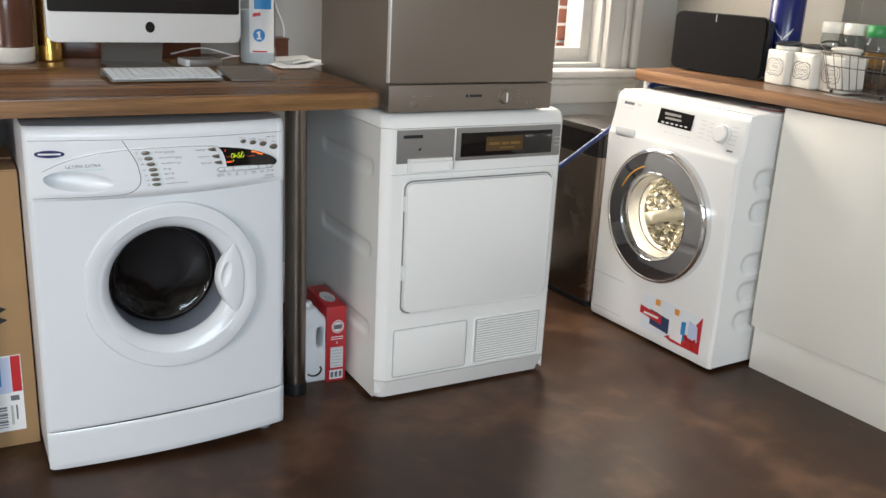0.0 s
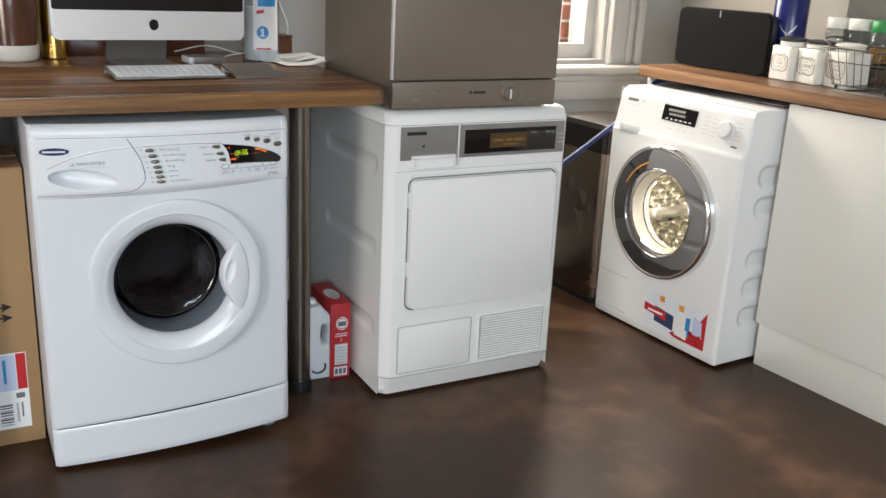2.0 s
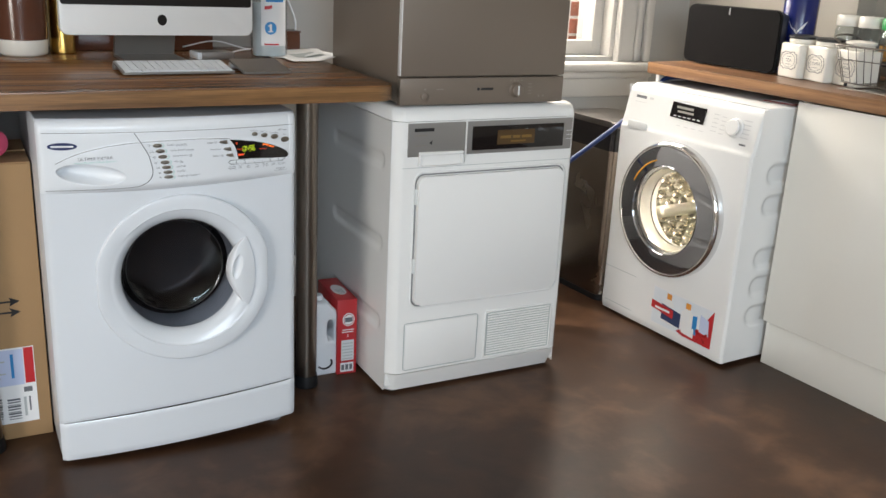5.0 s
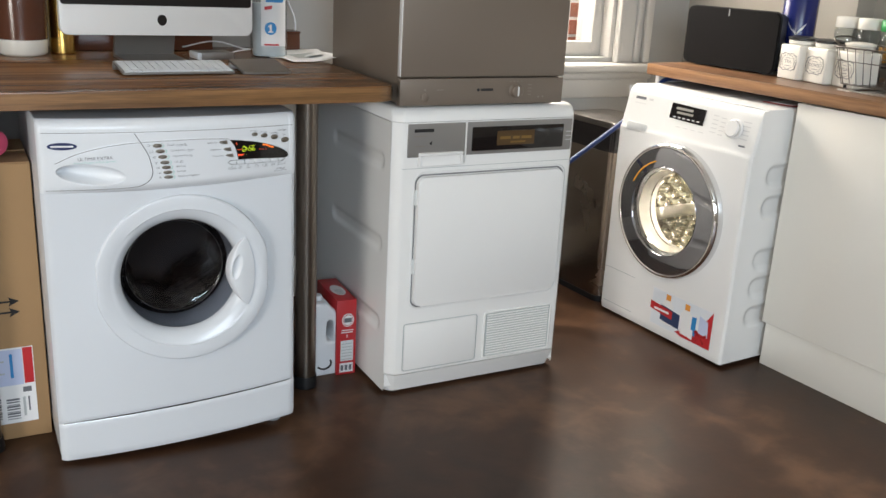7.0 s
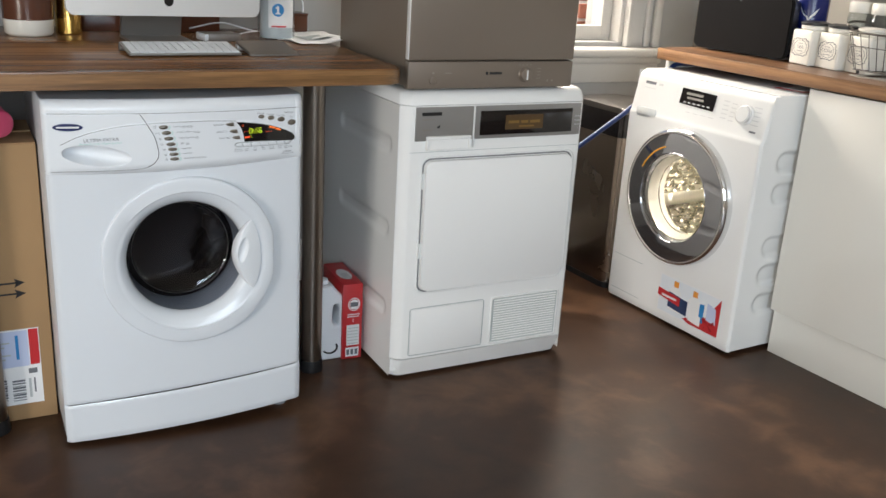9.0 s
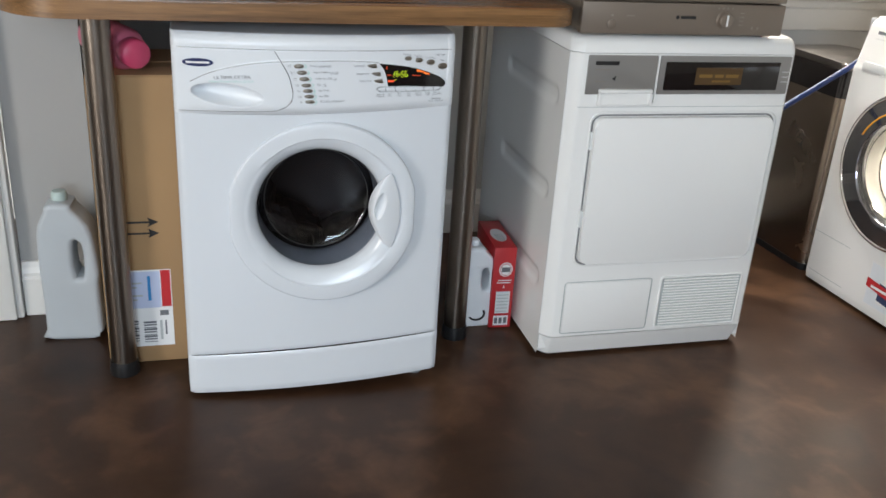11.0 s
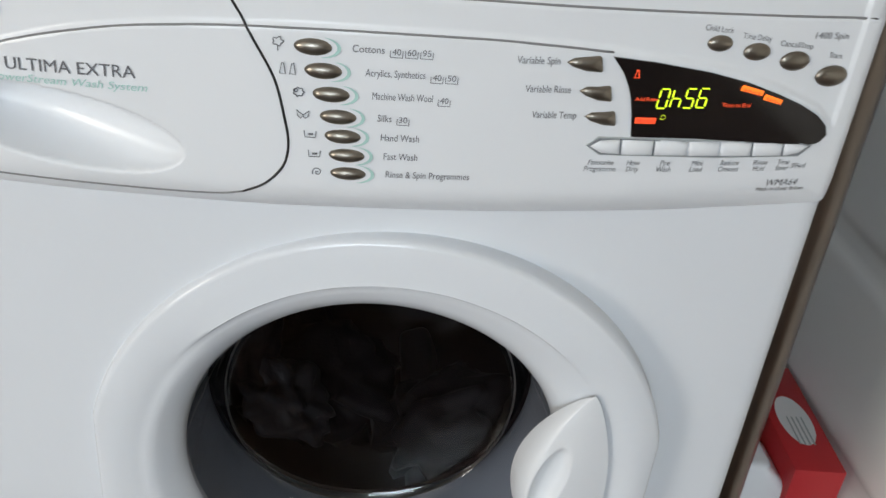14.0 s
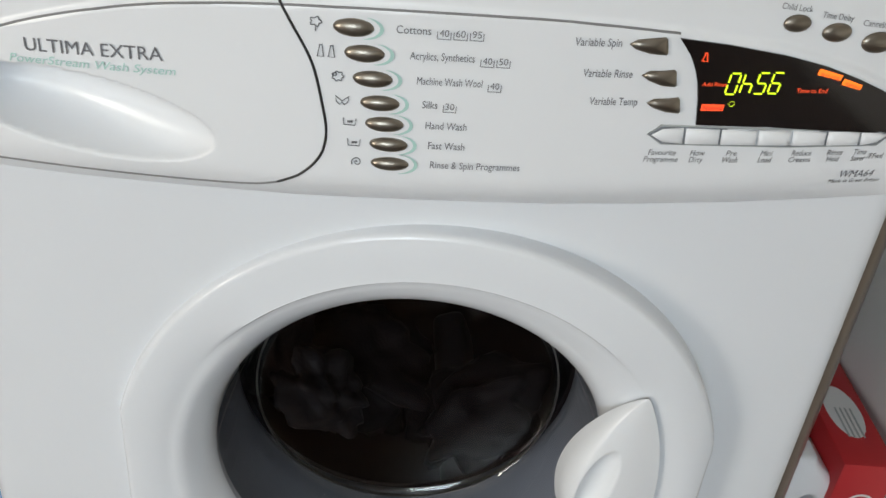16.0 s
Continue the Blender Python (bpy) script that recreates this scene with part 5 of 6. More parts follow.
    patch([(-0.285, 0.112), (-0.285, 0.140), (-0.390, 0.130), (-0.390, 0.100)], p5, RED, st, "printed_banner")
    bar(-0.304, -0.374, 0.1145, 0.1225, lambda y, z, lift=0.0: flat(y, z, 0.0025), PAPER, st)
    patch([(-0.480, 0.085), (-0.480, 0.145), (-0.500, 0.148), (-0.500, 0.080)], p4, BLUE_LABEL, st, "printed_panel")
    patch([(-0.41, 0.066), (-0.44, 0.085), (-0.50, 0.092), (-0.568, 0.19), (-0.568, 0.058), (-0.44, 0.058)], p3, RED, st, "printed_ribbon")
    patch([(-0.435, 0.07), (-0.435, 0.098), (-0.49, 0.10), (-0.49, 0.066)], p5, PAPER, st, "printed_box")
    patch([(-0.512, 0.10), (-0.512, 0.16), (-0.55, 0.15), (-0.555, 0.095)], p4, BLUE_PAPER, st, "printed_panel")
    for dy, dz, w1 in ((0.022, 0.012, 0.016), (-0.022, 0.010, 0.016), (0.014, -0.018, 0.010), (-0.016, -0.018, 0.010)):
        patch([(-0.523, 0.088), (-0.523 + dy - 0.004, 0.088 + dz + w1 / 2), (-0.523 + dy * 1.25, 0.088 + dz), (-0.523 + dy + 0.002, 0.088 + dz - w1 / 2)], lambda y, z, lift=0.0: flat(y, z, 0.0025), DARK_RED, st, "printed_bow")
    return w


BLACK_MIRROR = material("dark_mirror_glass", (0.30, 0.305, 0.325), 0.05, 0.9, spread=0.05, bump=0)
glass_door_washer()


# ---- kitchen run ----
def k_thing(name, x, y, z, label, category, group="", turn=0):
    return thing(name, KITCHEN @ pose(x, y, z, 0, 0, turn), label, category, group)


top = k_thing("kitchen_worktop", 0, 0, 0, "walnut laminate kitchen worktop with an inset steel sink", "worktop")
SINK = (0.10, 0.50, -1.55, -0.72)
bm = bmesh.new()
for a in ((-0.02, SINK[0], -3.2, 0.0), (SINK[1], 0.60, -3.2, 0.0), (SINK[0], SINK[1], SINK[3], 0.0), (SINK[0], SINK[1], -3.2, SINK[2])):
    box(bm, a[0], a[1], a[2], a[3], 0.871, 0.911)
bmesh.ops.remove_doubles(bm, verts=bm.verts, dist=1e-5)
K_WOOD = wood("walnut_worktop_long", (0.06, 0.027, 0.012), (0.26, 0.13, 0.06), (14, 1.2, 14))
part("worktop", bm, K_WOOD, top, "walnut laminate worktop")
part("edge_band", boxed(-0.0225, -0.0195, -3.2, 0.0015, 0.8725, 0.9095, 0.001), wood("walnut_edge_long", (0.13, 0.06, 0.026), (0.36, 0.19, 0.09), (30, 1.4, 40)), top)
part("edge_band", boxed(-0.0195, 0.598, -0.0005, 0.0025, 0.8725, 0.9095, 0.001), EDGE_WOOD, top)
sink = k_thing("sink", 0, 0, 0, "stainless steel inset sink with a drainer", "sink")
bm = bmesh.new()
for a in ((SINK[0] - 0.012, SINK[0] + 0.01, SINK[2] - 0.012, SINK[3] + 0.012), (SINK[1] - 0.01, SINK[1] + 0.012, SINK[2] - 0.012, SINK[3] + 0.012), (SINK[0] + 0.01, SINK[1] - 0.01, SINK[3] - 0.01, SINK[3] + 0.012), (SINK[0] + 0.01, SINK[1] - 0.01, SINK[2] - 0.012, SINK[2] + 0.01)):
    box(bm, *a, 0.9112, 0.9145, 0.001)
part("sink_rim", bm, STEEL, sink, "raised steel rim")
bm = boxed(SINK[0] + 0.004, SINK[1] - 0.004, -1.02, SINK[3] - 0.004, 0.902, 0.908)
for k in range(7):
    box(bm, SINK[0] + 0.05 + 0.045 * k, SINK[0] + 0.062 + 0.045 * k, -1.0, SINK[3] - 0.03, 0.908, 0.911, 0.001)
part("drainer", bm, STEEL, sink, "ribbed steel drainer")
bm = boxed(SINK[0] + 0.01, SINK[1] - 0.01, SINK[2] + 0.01, -1.03, 0.74, 0.75)
for a in ((SINK[0] + 0.004, SINK[0] + 0.012, SINK[2], -1.02), (SINK[1] - 0.012, SINK[1] - 0.004, SINK[2], -1.02), (SINK[0], SINK[1], SINK[2] + 0.004, SINK[2] + 0.012), (SINK[0], SINK[1], -1.03, -1.02)):
    box(bm, *a, 0.74, 0.908)
part("bowl", bm, STEEL, sink)

for k in range(4):
    y1 = -0.652 - 0.602 * k
    u = k_thing("base_cabinet", 0, y1, 0, "cream high gloss kitchen base cabinet with handleless door", "cabinet", "kitchen base cabinets")
    body = bmesh.new()
    for a in ((0.012, 0.58, -0.018, 0.0, 0.15, 0.869), (0.012, 0.58, -0.600, -0.582, 0.15, 0.869), (0.012, 0.58, -0.582, -0.018, 0.15, 0.168), (0.565, 0.58, -0.582, -0.018, 0.168, 0.869)):
        box(body, *a)
    part("body", body, DOOR_GLOSS, u)
    part("door", boxed(-0.012, 0.009, -0.599, -0.001, 0.152, 0.866, 0.0018), DOOR_GLOSS, u, "cream high gloss door")
plinth = k_thing("plinth", 0, 0, 0, "cream gloss plinth board under the cabinets", "plinth")
part("board", boxed(0.008, 0.026, -3.06, -0.655, 0.0, 0.149, 0.001), DOOR_GLOSS, plinth)
panel = k_thing("end_panel", 0, 0, 0, "white end panel carrying the worktop", "panel")
part("board", boxed(0.02, 0.59, -0.020, -0.003, 0.0, 0.8705, 0.001), GLOSS_PAINT, panel)


# things on the kitchen worktop
def speaker():
    s = k_thing("speaker", 0.150, -0.205, 0.911, "black rounded wireless loudspeaker standing on the worktop", "speaker", turn=2)
    # local: face towards -x
    R = Matrix(((0, 0, 1, 0), (1, 0, 0, 0), (0, 1, 0, 0.004), (0, 0, 0, 1)))
    bm = prism(round_rect(-0.200, 0.200, 0, 0.204, 0.026, 8), 0.004, 0.15, R)
    for v in bm.verts:
        if v.co.x > 0.1:
            v.co.y *= 0.60
            v.co.z = 0.10 + (v.co.z - 0.10) * 0.85
    bmesh.ops.bevel(bm, geom=[e for e in bm.edges if e.calc_face_angle(0) > 1.0], offset=0.006, segments=2, affect="EDGES")
    part("cabinet", bm, BLACK, s)
    part("grille", prism(round_rect(-0.197, 0.197, 0.003, 0.201, 0.024, 8), 0.004, -0.004, R), CLOTH, s, "black cloth covered grille")
    part("badge", boxed(-0.0052, -0.0042, 0.010, 0.014, 0.180, 0.203), PALE_INK, s)
    for y in (-0.14, 0.14):
        part("foot", boxed(0.02, 0.13, y - 0.012, y + 0.012, 0, 0.006, 0.002), RUBBER, s)


speaker()


def canister(x, y, text):
    c = k_thing("canister", x, y, 0.911, "square cream ceramic canister with dark oval label and lid", "canister", "canisters on the worktop", turn=-12)
    r = 0.047
    bm = boxed(-r, r, -r, r, 0.0, 0.110, 0.006, 3)
    part("jar", bm, CERAMIC, c, smooth=0.9)
    neck = lathe([(0.030, 0.106), (0.040, 0.110), (0.043, 0.114), (0.043, 0.124), (0.036, 0.128)], 32)
    part("collar", neck, CERAMIC, c)
    part("lid", lathe([(0.038, 0.124), (0.046, 0.128), (0.046, 0.134), (0.03, 0.138), (0, 0.139)], 32), BLACK if text != "SUGAR" else CERAMIC, c, "dark lid")
    at = lambda p, q, lift=0.0: Vector((-r - 0.0007, -p, q))
    part("label_frame", tube([at((0.038 + 0.0015 * math.cos(10 * t)) * math.copysign(abs(math.cos(t)) ** 0.6, math.cos(t)), 0.056 + (0.027 + 0.0015 * math.cos(10 * t)) * math.copysign(abs(math.sin(t)) ** 0.6, math.sin(t))) for t in [2 * math.pi * i / 64 for i in range(64)]], 0.0011, 5, closed=True), INK, c, "dark scrolled oval frame")
    part("label_frame", tube([at(p, q) for p, q in ellipse(0, 0.056, 0.030, 0.022, 32)], 0.0006, 5, closed=True), INK, c)
    wd = {"TEA": 0.016, "COFFEE": 0.024, "SUGAR": 0.022}[text]
    word(text, -wd, wd, 0.0515, 0.010, at, INK, c)
    bar(-0.014, 0.014, 0.043, 0.0445, at, INK, c)
    bar(-0.012, 0.012, 0.067, 0.0685, at, INK, c)


canister(0.195, -0.474, "TEA")
canister(0.196, -0.576, "COFFEE")
canister(0.203, -0.680, "SUGAR")

tin = k_thing("storage_tin", 0.36, -0.315, 0.911, "tall cobalt blue metal tin with a white emblem", "tin")
part("body", lathe([(0, 0), (0.057, 0), (0.058, 0.004), (0.058, 0.33), (0.055, 0.334), (0, 0.336)], 48), COBALT, tin, smooth=0.8)
for s in (-1, 1):
    bm = bmesh.new()
    pts = [(0.0, 0.0), (0.35 * s, 0.020), (0.55 * s, 0.042), (0.28 * s, 0.028), (0.05 * s, 0.012)]
    vs = [bm.verts.new((-0.0587 * math.cos(a + 0.6), -0.0587 * math.sin(a + 0.6), 0.13 + z)) for a, z in pts]
    bm.faces.new(vs)
    part("emblem", bm, PAPER, tin, "white bird-like emblem")


def glass_jar(x, y, z, lid, fill, label):
    j = k_thing("spice_jar", x, y, z, label, "jar", "jars in the rack")
    part("glass", lathe([(0, 0), (0.034, 0), (0.037, 0.005), (0.037, 0.085), (0.030, 0.098), (0.030, 0.108)], 32), CLEAR_PLASTIC, j, "clear glass body", smooth=0.8)
    part("contents", lathe([(0, 0.003), (0.033, 0.003), (0.034, 0.05), (0, 0.055)], 24), fill, j, smooth=0.8)
    part("lid", lathe([(0, 0.100), (0.036, 0.100), (0.038, 0.103), (0.038, 0.132), (0.034, 0.136), (0, 0.137)], 32), lid, j, smooth=0.8)


rack = k_thing("jar_stand", 0.40, -0.60, 0.911, "low dark wooden stand under the spice jars", "stand")
part("board", boxed(-0.05, 0.05, -0.20, 0.17, 0.055, 0.068, 0.002), BLACK, rack)
for y in (-0.19, 0.16):
    part("support", boxed(-0.05, 0.05, y - 0.006, y + 0.006, 0, 0.055, 0.001), BLACK, rack)
glass_jar(0.40, -0.480, 0.979, CERAMIC, RUBBER, "glass spice jar with a white lid")
glass_jar(0.40, -0.565, 0.979, CERAMIC, RUBBER, "glass spice jar with a white lid")
glass_jar(0.40, -0.650, 0.979, GREEN, SPICE, "glass spice jar of orange spice with a green lid")


pk = k_thing("packet", 0.36, -0.80, 0.911, "dark purple food packet with a pale printed line", "packet")
part("carton", boxed(-0.02, 0.02, -0.05, 0.05, 0, 0.165, 0.004), material("purple_card", (0.035, 0.010, 0.035), 0.4, spread=0.1, bump=0.02), pk)
for k in range(3):
    part("print_bar", boxed(-0.0208, -0.0202, -0.036, 0.030 - 0.012 * k, 0.125 - 0.012 * k, 0.129 - 0.012 * k), PAPER, pk)


def wire_basket():
    b = k_thing("wire_basket", 0.215, -0.775, 0.911, "bent wire dish basket standing on the drainer", "basket")
    a, c, hz = 0.11, 0.13, 0.125
    ring = lambda s, z: [(x, y, z) for x, y in round_rect(-a * s, a * s, -c * s, c * s, 0.03)]
    part("rim", tube(ring(1.0, hz), 0.003, 8, closed=True), DARK_STEEL, b, smooth=3.2)
    part("rim", tube(ring(0.93, 0.085), 0.0016, 6, closed=True), DARK_STEEL, b, smooth=3.2)
    part("rim", tube(ring(0.80, 0.016), 0.0022, 6, closed=True), DARK_STEEL, b, smooth=3.2)
    for k in range(8):
        y = -0.10 + 0.2 * k / 7
        for s in (-1, 1):
            part("wire", tube([(s * a, y, hz), (s * a * 0.93, y * 0.93, 0.085), (s * a * 0.8, y * 0.8, 0.016)], 0.0014, 6), DARK_STEEL, b, smooth=3.2)
        part("wire", tube([(-a * 0.8, y * 0.8, 0.016), (a * 0.8, y * 0.8, 0.016)], 0.0014, 6), DARK_STEEL, b, smooth=3.2)
    for k in range(6):
        x = -0.08 + 0.16 * k / 5
        for s in (-1, 1):
            part("wire", tube([(x, s * c, hz), (x * 0.93, s * c * 0.93, 0.085), (x * 0.8, s * c * 0.8, 0.016)], 0.0014, 6), DARK_STEEL, b, smooth=3.2)
    for x in (-0.07, 0.07):
        for y in (-0.085, 0.085):
            part("foot", lathe([(0, 0.003), (0.005, 0.003), (0.005, 0.017), (0, 0.017)], 10, pose(x, y, 0)), BLACK, b)
    # the handle bows out over the end
    part("handle", tube(smooth_line([(-0.06, c, hz), (-0.055, c + 0.03, hz + 0.02), (0.0, c + 0.04, hz + 0.026), (0.055, c + 0.03, hz + 0.02), (0.06, c, hz)], 6), 0.003, 8), DARK_STEEL, b, smooth=3.2)


wire_basket()

# ---- bin and hose between the machines ----
bn = thing("pedal_bin", pose(2.285, 2.645, 0, 0, 0, 3.5), "tall brushed steel kitchen bin with black rim and steel lid", "bin")
part("body", prism(round_rect(-0.125, 0.125, -0.16, 0.16, 0.03, 6), 0.02, 0.582), BIN_STEEL, bn, "brushed steel body", smooth=0.7)
part("base", prism(round_rect(-0.128, 0.128, -0.163, 0.163, 0.032, 6), 0.0, 0.022), BLACK, bn)
part("collar", prism(round_rect(-0.127, 0.127, -0.162, 0.162, 0.032, 6), 0.582, 0.668), BLACK_GLOSS, bn, "black plastic collar", smooth=0.7)
part("lid", prism(round_rect(-0.122, 0.122, -0.157, 0.157, 0.03, 6), 0.668, 0.688, bevel=0.01), DARK_STEEL, bn, "steel lid", smooth=0.7)
part("recycling_mark", tube([(-0.1262, -0.02 + 0.02 * math.cos(t), 0.42 + 0.026 * math.sin(t)) for t in [0.3 * i for i in range(16)]], 0.0010, 6), DARK_STEEL, bn)

hose = thing("inlet_hose", Matrix(), "dark blue water hose draped between the machines", "hose")
part("tube", tube(smooth_line([(1.72, 2.62, 0.36), (1.78, 2.55, 0.44), (1.90, 2.46, 0.530), (2.00, 2.452, 0.592), (2.08, 2.450, 0.642), (2.16, 2.450, 0.692), (2.24, 2.447, 0.752), (2.31, 2.443, 0.825), (2.36, 2.435, 0.858), (2.46, 2.35, 0.857), (2.62, 2.20, 0.857)], 8), 0.0085, 10), BLUE_HOSE, hose, smooth=3.2)

papers = thing("leaflet", pose(2.42, 1.93, 0.8455, 0, 0, 8), "red and white printed leaflet lying on the machine", "leaflet")
part("sheet", boxed(-0.07, 0.09, -0.06, 0.05, 0, 0.0015), DARK_RED, papers)
part("sheet", boxed(-0.055, 0.075, -0.045, 0.035, 0.0015, 0.003), PAPER, papers)

# ---- under and beside the breakfast bar ----
cb = thing("cardboard_box", pose(0.11, 2.31, 0), "tall brown cardboard carton with printed arrows and a shipping label", "box")
part("carton", boxed(-0.095, 0.090, -0.127, 0.16, 0.0, 0.716, 0.003), CARD, cb)
bm = boxed(-0.094, 0.089, -0.126, -0.04, 0.7162, 0.719)
box(bm, -0.094, 0.089, 0.02, 0.159, 0.7162, 0.719)
part("flap", bm, CARD, cb, "folded top flap")
onb = lambda x, z, lift=0.0: Vector((x, -0.1278 - lift, z))
for z in (0.373, 0.345):
    bar(-0.05, 0.022, z - 0.0024, z + 0.0024, onb, BLACK, cb, "printed_arrow")
    patch([(0.015, z - 0.012), (0.040, z), (0.015, z + 0.012), (0.020, z)], onb, BLACK, cb, "printed_arrow")
lb = part("label", sheet(1, 1, lambda u, v: onb(-0.06 + 0.12 * u, 0.045 + 0.206 * v, 0.0004)), PAPER, cb, "white shipping label with bar codes")
o2 = lambda x, z, lift=0.0: onb(x, z, 0.0009)
bar(-0.058, 0.034, 0.15, 0.247, o2, BLUE_PAPER, lb)
bar(0.036, 0.058, 0.152, 0.249, o2, RED, lb)
for k in range(7):
    bar(-0.05, -0.052 + 0.02 + 0.012 * (k % 3), 0.16 + 0.011 * k, 0.164 + 0.011 * k, lambda x, z: onb(x, z, 0.0013), PALE_INK, lb)
bar(0.005, 0.012, 0.17, 0.235, lambda x, z: onb(x, z, 0.0013), BLUE_LABEL, lb)
for x0, z0 in ((-0.052, 0.06), (-0.01, 0.056)):
    for k in range(9):
        bar(x0, x0 + 0.030, z0 + 0.0065 * k, z0 + 0.0065 * k + 0.002 + 0.0016 * (k % 3), o2, INK, lb)
bar(0.030, 0.050, 0.128, 0.142, o2, INK, lb)
bar(0.028, 0.034, 0.062, 0.115, o2, PALE_INK, lb)
bar(0.040, 0.044, 0.075, 0.115, o2, INK, lb)

pb = thing("bottle", pose(0.096, 2.24, 0.768, 90, 0, 24), "pink plastic bottle with a deep pink cap lying on the carton", "bottle")
part("body", lathe([(0, -0.17), (0.042, -0.168), (0.047, -0.15), (0.047, 0.01), (0.040, 0.035), (0.03, 0.045)], 32), PINK, pb, smooth=0.9)
part("cap", lathe([(0.030, 0.044), (0.032, 0.046), (0.032, 0.078), (0.028, 0.082), (0, 0.083)], 32), DEEP_PINK, pb, "deep pink cap", smooth=0.9)


def jug(name, m, mat, cap, label):
    """A square-shouldered plastic bottle with a looped hand hold."""
    j = thing(name, m, label, "bottle")
    w2, d2 = 0.062, 0.045
    side = [(-w2, 0.008), (-w2 + 0.006, 0.0), (w2 - 0.006, 0.0), (w2, 0.008), (w2 - 0.002, 0.14), (w2 + 0.002, 0.17), (w2 - 0.004, 0.25), (w2 - 0.016, 0.295), (0.012, 0.335), (0.004, 0.345), (-0.032, 0.345), (-0.037, 0.332), (-0.050, 0.31), (-w2 + 0.002, 0.28), (-w2 - 0.001, 0.20), (-w2 + 0.001, 0.10)]
    hole = [(0.008, 0.150), (0.038, 0.148), (0.052, 0.165), (0.056, 0.22), (0.050, 0.258), (0.030, 0.276), (0.010, 0.270), (0.001, 0.25), (-0.001, 0.19)]
    cu = bpy.data.curves.new("outline", "CURVE")
    cu.dimensions, cu.fill_mode, cu.extrude, cu.bevel_depth, cu.bevel_resolution = "2D", "BOTH", d2 - 0.014, 0.013, 3
    for pts in (side, hole):
        sp = cu.splines.new("POLY")
        sm = smooth_line([(x, z, 0) for x, z in pts + pts[:1]], 3)[:-1]
        sp.points.add(len(sm) - 1)
        for q, v in zip(sp.points, sm):
            q.co = (v.x * 0.9, v.y, 0, 1)
        sp.use_cyclic_u = True
    ob = new("outline", cu)
    bpy.context.view_layer.update()
    me = bpy.data.meshes.new_from_object(ob.evaluated_get(bpy.context.evaluated_depsgraph_get()))
    bpy.data.objects.remove(ob)
    bpy.data.curves.remove(cu)
    bm = bmesh.new()
    bm.from_mesh(me)
    bpy.data.meshes.remove(me)
    bmesh.ops.remove_doubles(bm, verts=bm.verts, dist=1e-5)
    bmesh.ops.transform(bm, verts=bm.verts, matrix=Matrix.Translation((0, 0, 0.012)) @ Euler((radians(90), 0, 0)).to_matrix().to_4x4())
    part("body", bm, mat, j, smooth=0.7)
    part("cap", lathe([(0.017, 0.355), (0.019, 0.358), (0.019, 0.385), (0.016, 0.392), (0, 0.393)], 28, pose(-0.012, 0, 0)), cap, j, "screw cap", smooth=0.8)
    return j


jug("detergent_bottle", pose(-0.076, 2.365, 0, 0, 0, -4), material("translucent_bottle", (0.47, 0.51, 0.54), 0.4, spread=0.06, scale=9, bump=0.03), material("pale_green_cap", (0.42, 0.52, 0.50), 0.4, bump=0.02), "milky white plastic bottle with pale green cap on the floor")
j2 = jug("softener_bottle", pose(0.971, 2.285, 0, 0, 0, 0) @ Matrix.Diagonal((0.80, 0.9, 0.64, 1)), PLASTIC_WHITE, PLASTIC_WHITE, "white plastic detergent bottle with black printed mark")
part("printed_mark", tube([(0.0 + 0.028 * math.cos(t), -0.0465, 0.065 + 0.028 * math.sin(t)) for t in [radians(-150 + 15 * i) for i in range(13)]], 0.004, 6), BLACK, j2)

dz = thing("detergent_box", pose(1.041, 2.308, 0, 0, 0, -3), "red washing powder box with a white round emblem", "box")
part("carton", boxed(-0.031, 0.031, -0.075, 0.125, 0, 0.242, 0.002), RED, dz)
ond = lambda x, z, lift=0.0: Vector((x, -0.0757 - lift, z))
patch(ellipse(0.004, 0.178, 0.019, 0.021, 32), ond, PAPER, dz, "emblem", "white round emblem")
patch(ellipse(0.004, 0.178, 0.016, 0.018, 32), lambda x, z, l=0: ond(x, z, 0.0004), RED, dz, "emblem_ring")
patch(ellipse(0.004, 0.178, 0.0145, 0.0160, 32), lambda x, z, l=0: ond(x, z, 0.0008), PAPER, dz, "emblem_ring")
bar(-0.008, 0.016, 0.171, 0.185, lambda x, z: ond(x, z, 0.0012), INK, dz, "badge_bar")
for a, b, z in ((-0.016, 0.022, 0.144), (-0.018, 0.02, 0.137), (0.0, 0.004, 0.122), (0.0, 0.004, 0.127)):
    bar(a, b, z, z + 0.003, ond, PAPER, dz)
bar(-0.018, 0.022, 0.045, 0.112, ond, MILKY, dz, "printed_panel")
for k in range(6):
    bar(-0.015, 0.018, 0.05 + 0.010 * k, 0.0525 + 0.010 * k, lambda x, z: ond(x, z, 0.0005), PALE_INK, dz)
bar(-0.020, 0.022, 0.008, 0.038, ond, PAPER, dz, "printed_panel")
for k in range(3):
    bar(-0.017 + 0.013 * k, -0.008 + 0.013 * k, 0.014, 0.032, lambda x, z: ond(x, z, 0.0005), INK, dz)
ont = lambda x, y, lift=0.0: Vector((x, y, 0.2425 + lift))
patch(ellipse(0.0, 0.015, 0.021, 0.046, 32), ont, PAPER, dz, "emblem", "white oval emblem on the top")
for k in range(4):
    part("print_bar", boxed(-0.006 + 0.006 * k - 0.004, -0.006 + 0.006 * k - 0.002, -0.03, 0.02, 0.2428, 0.2433), PALE_INK, dz)

# ---- things on the breakfast bar ----
DESK = 0.9112


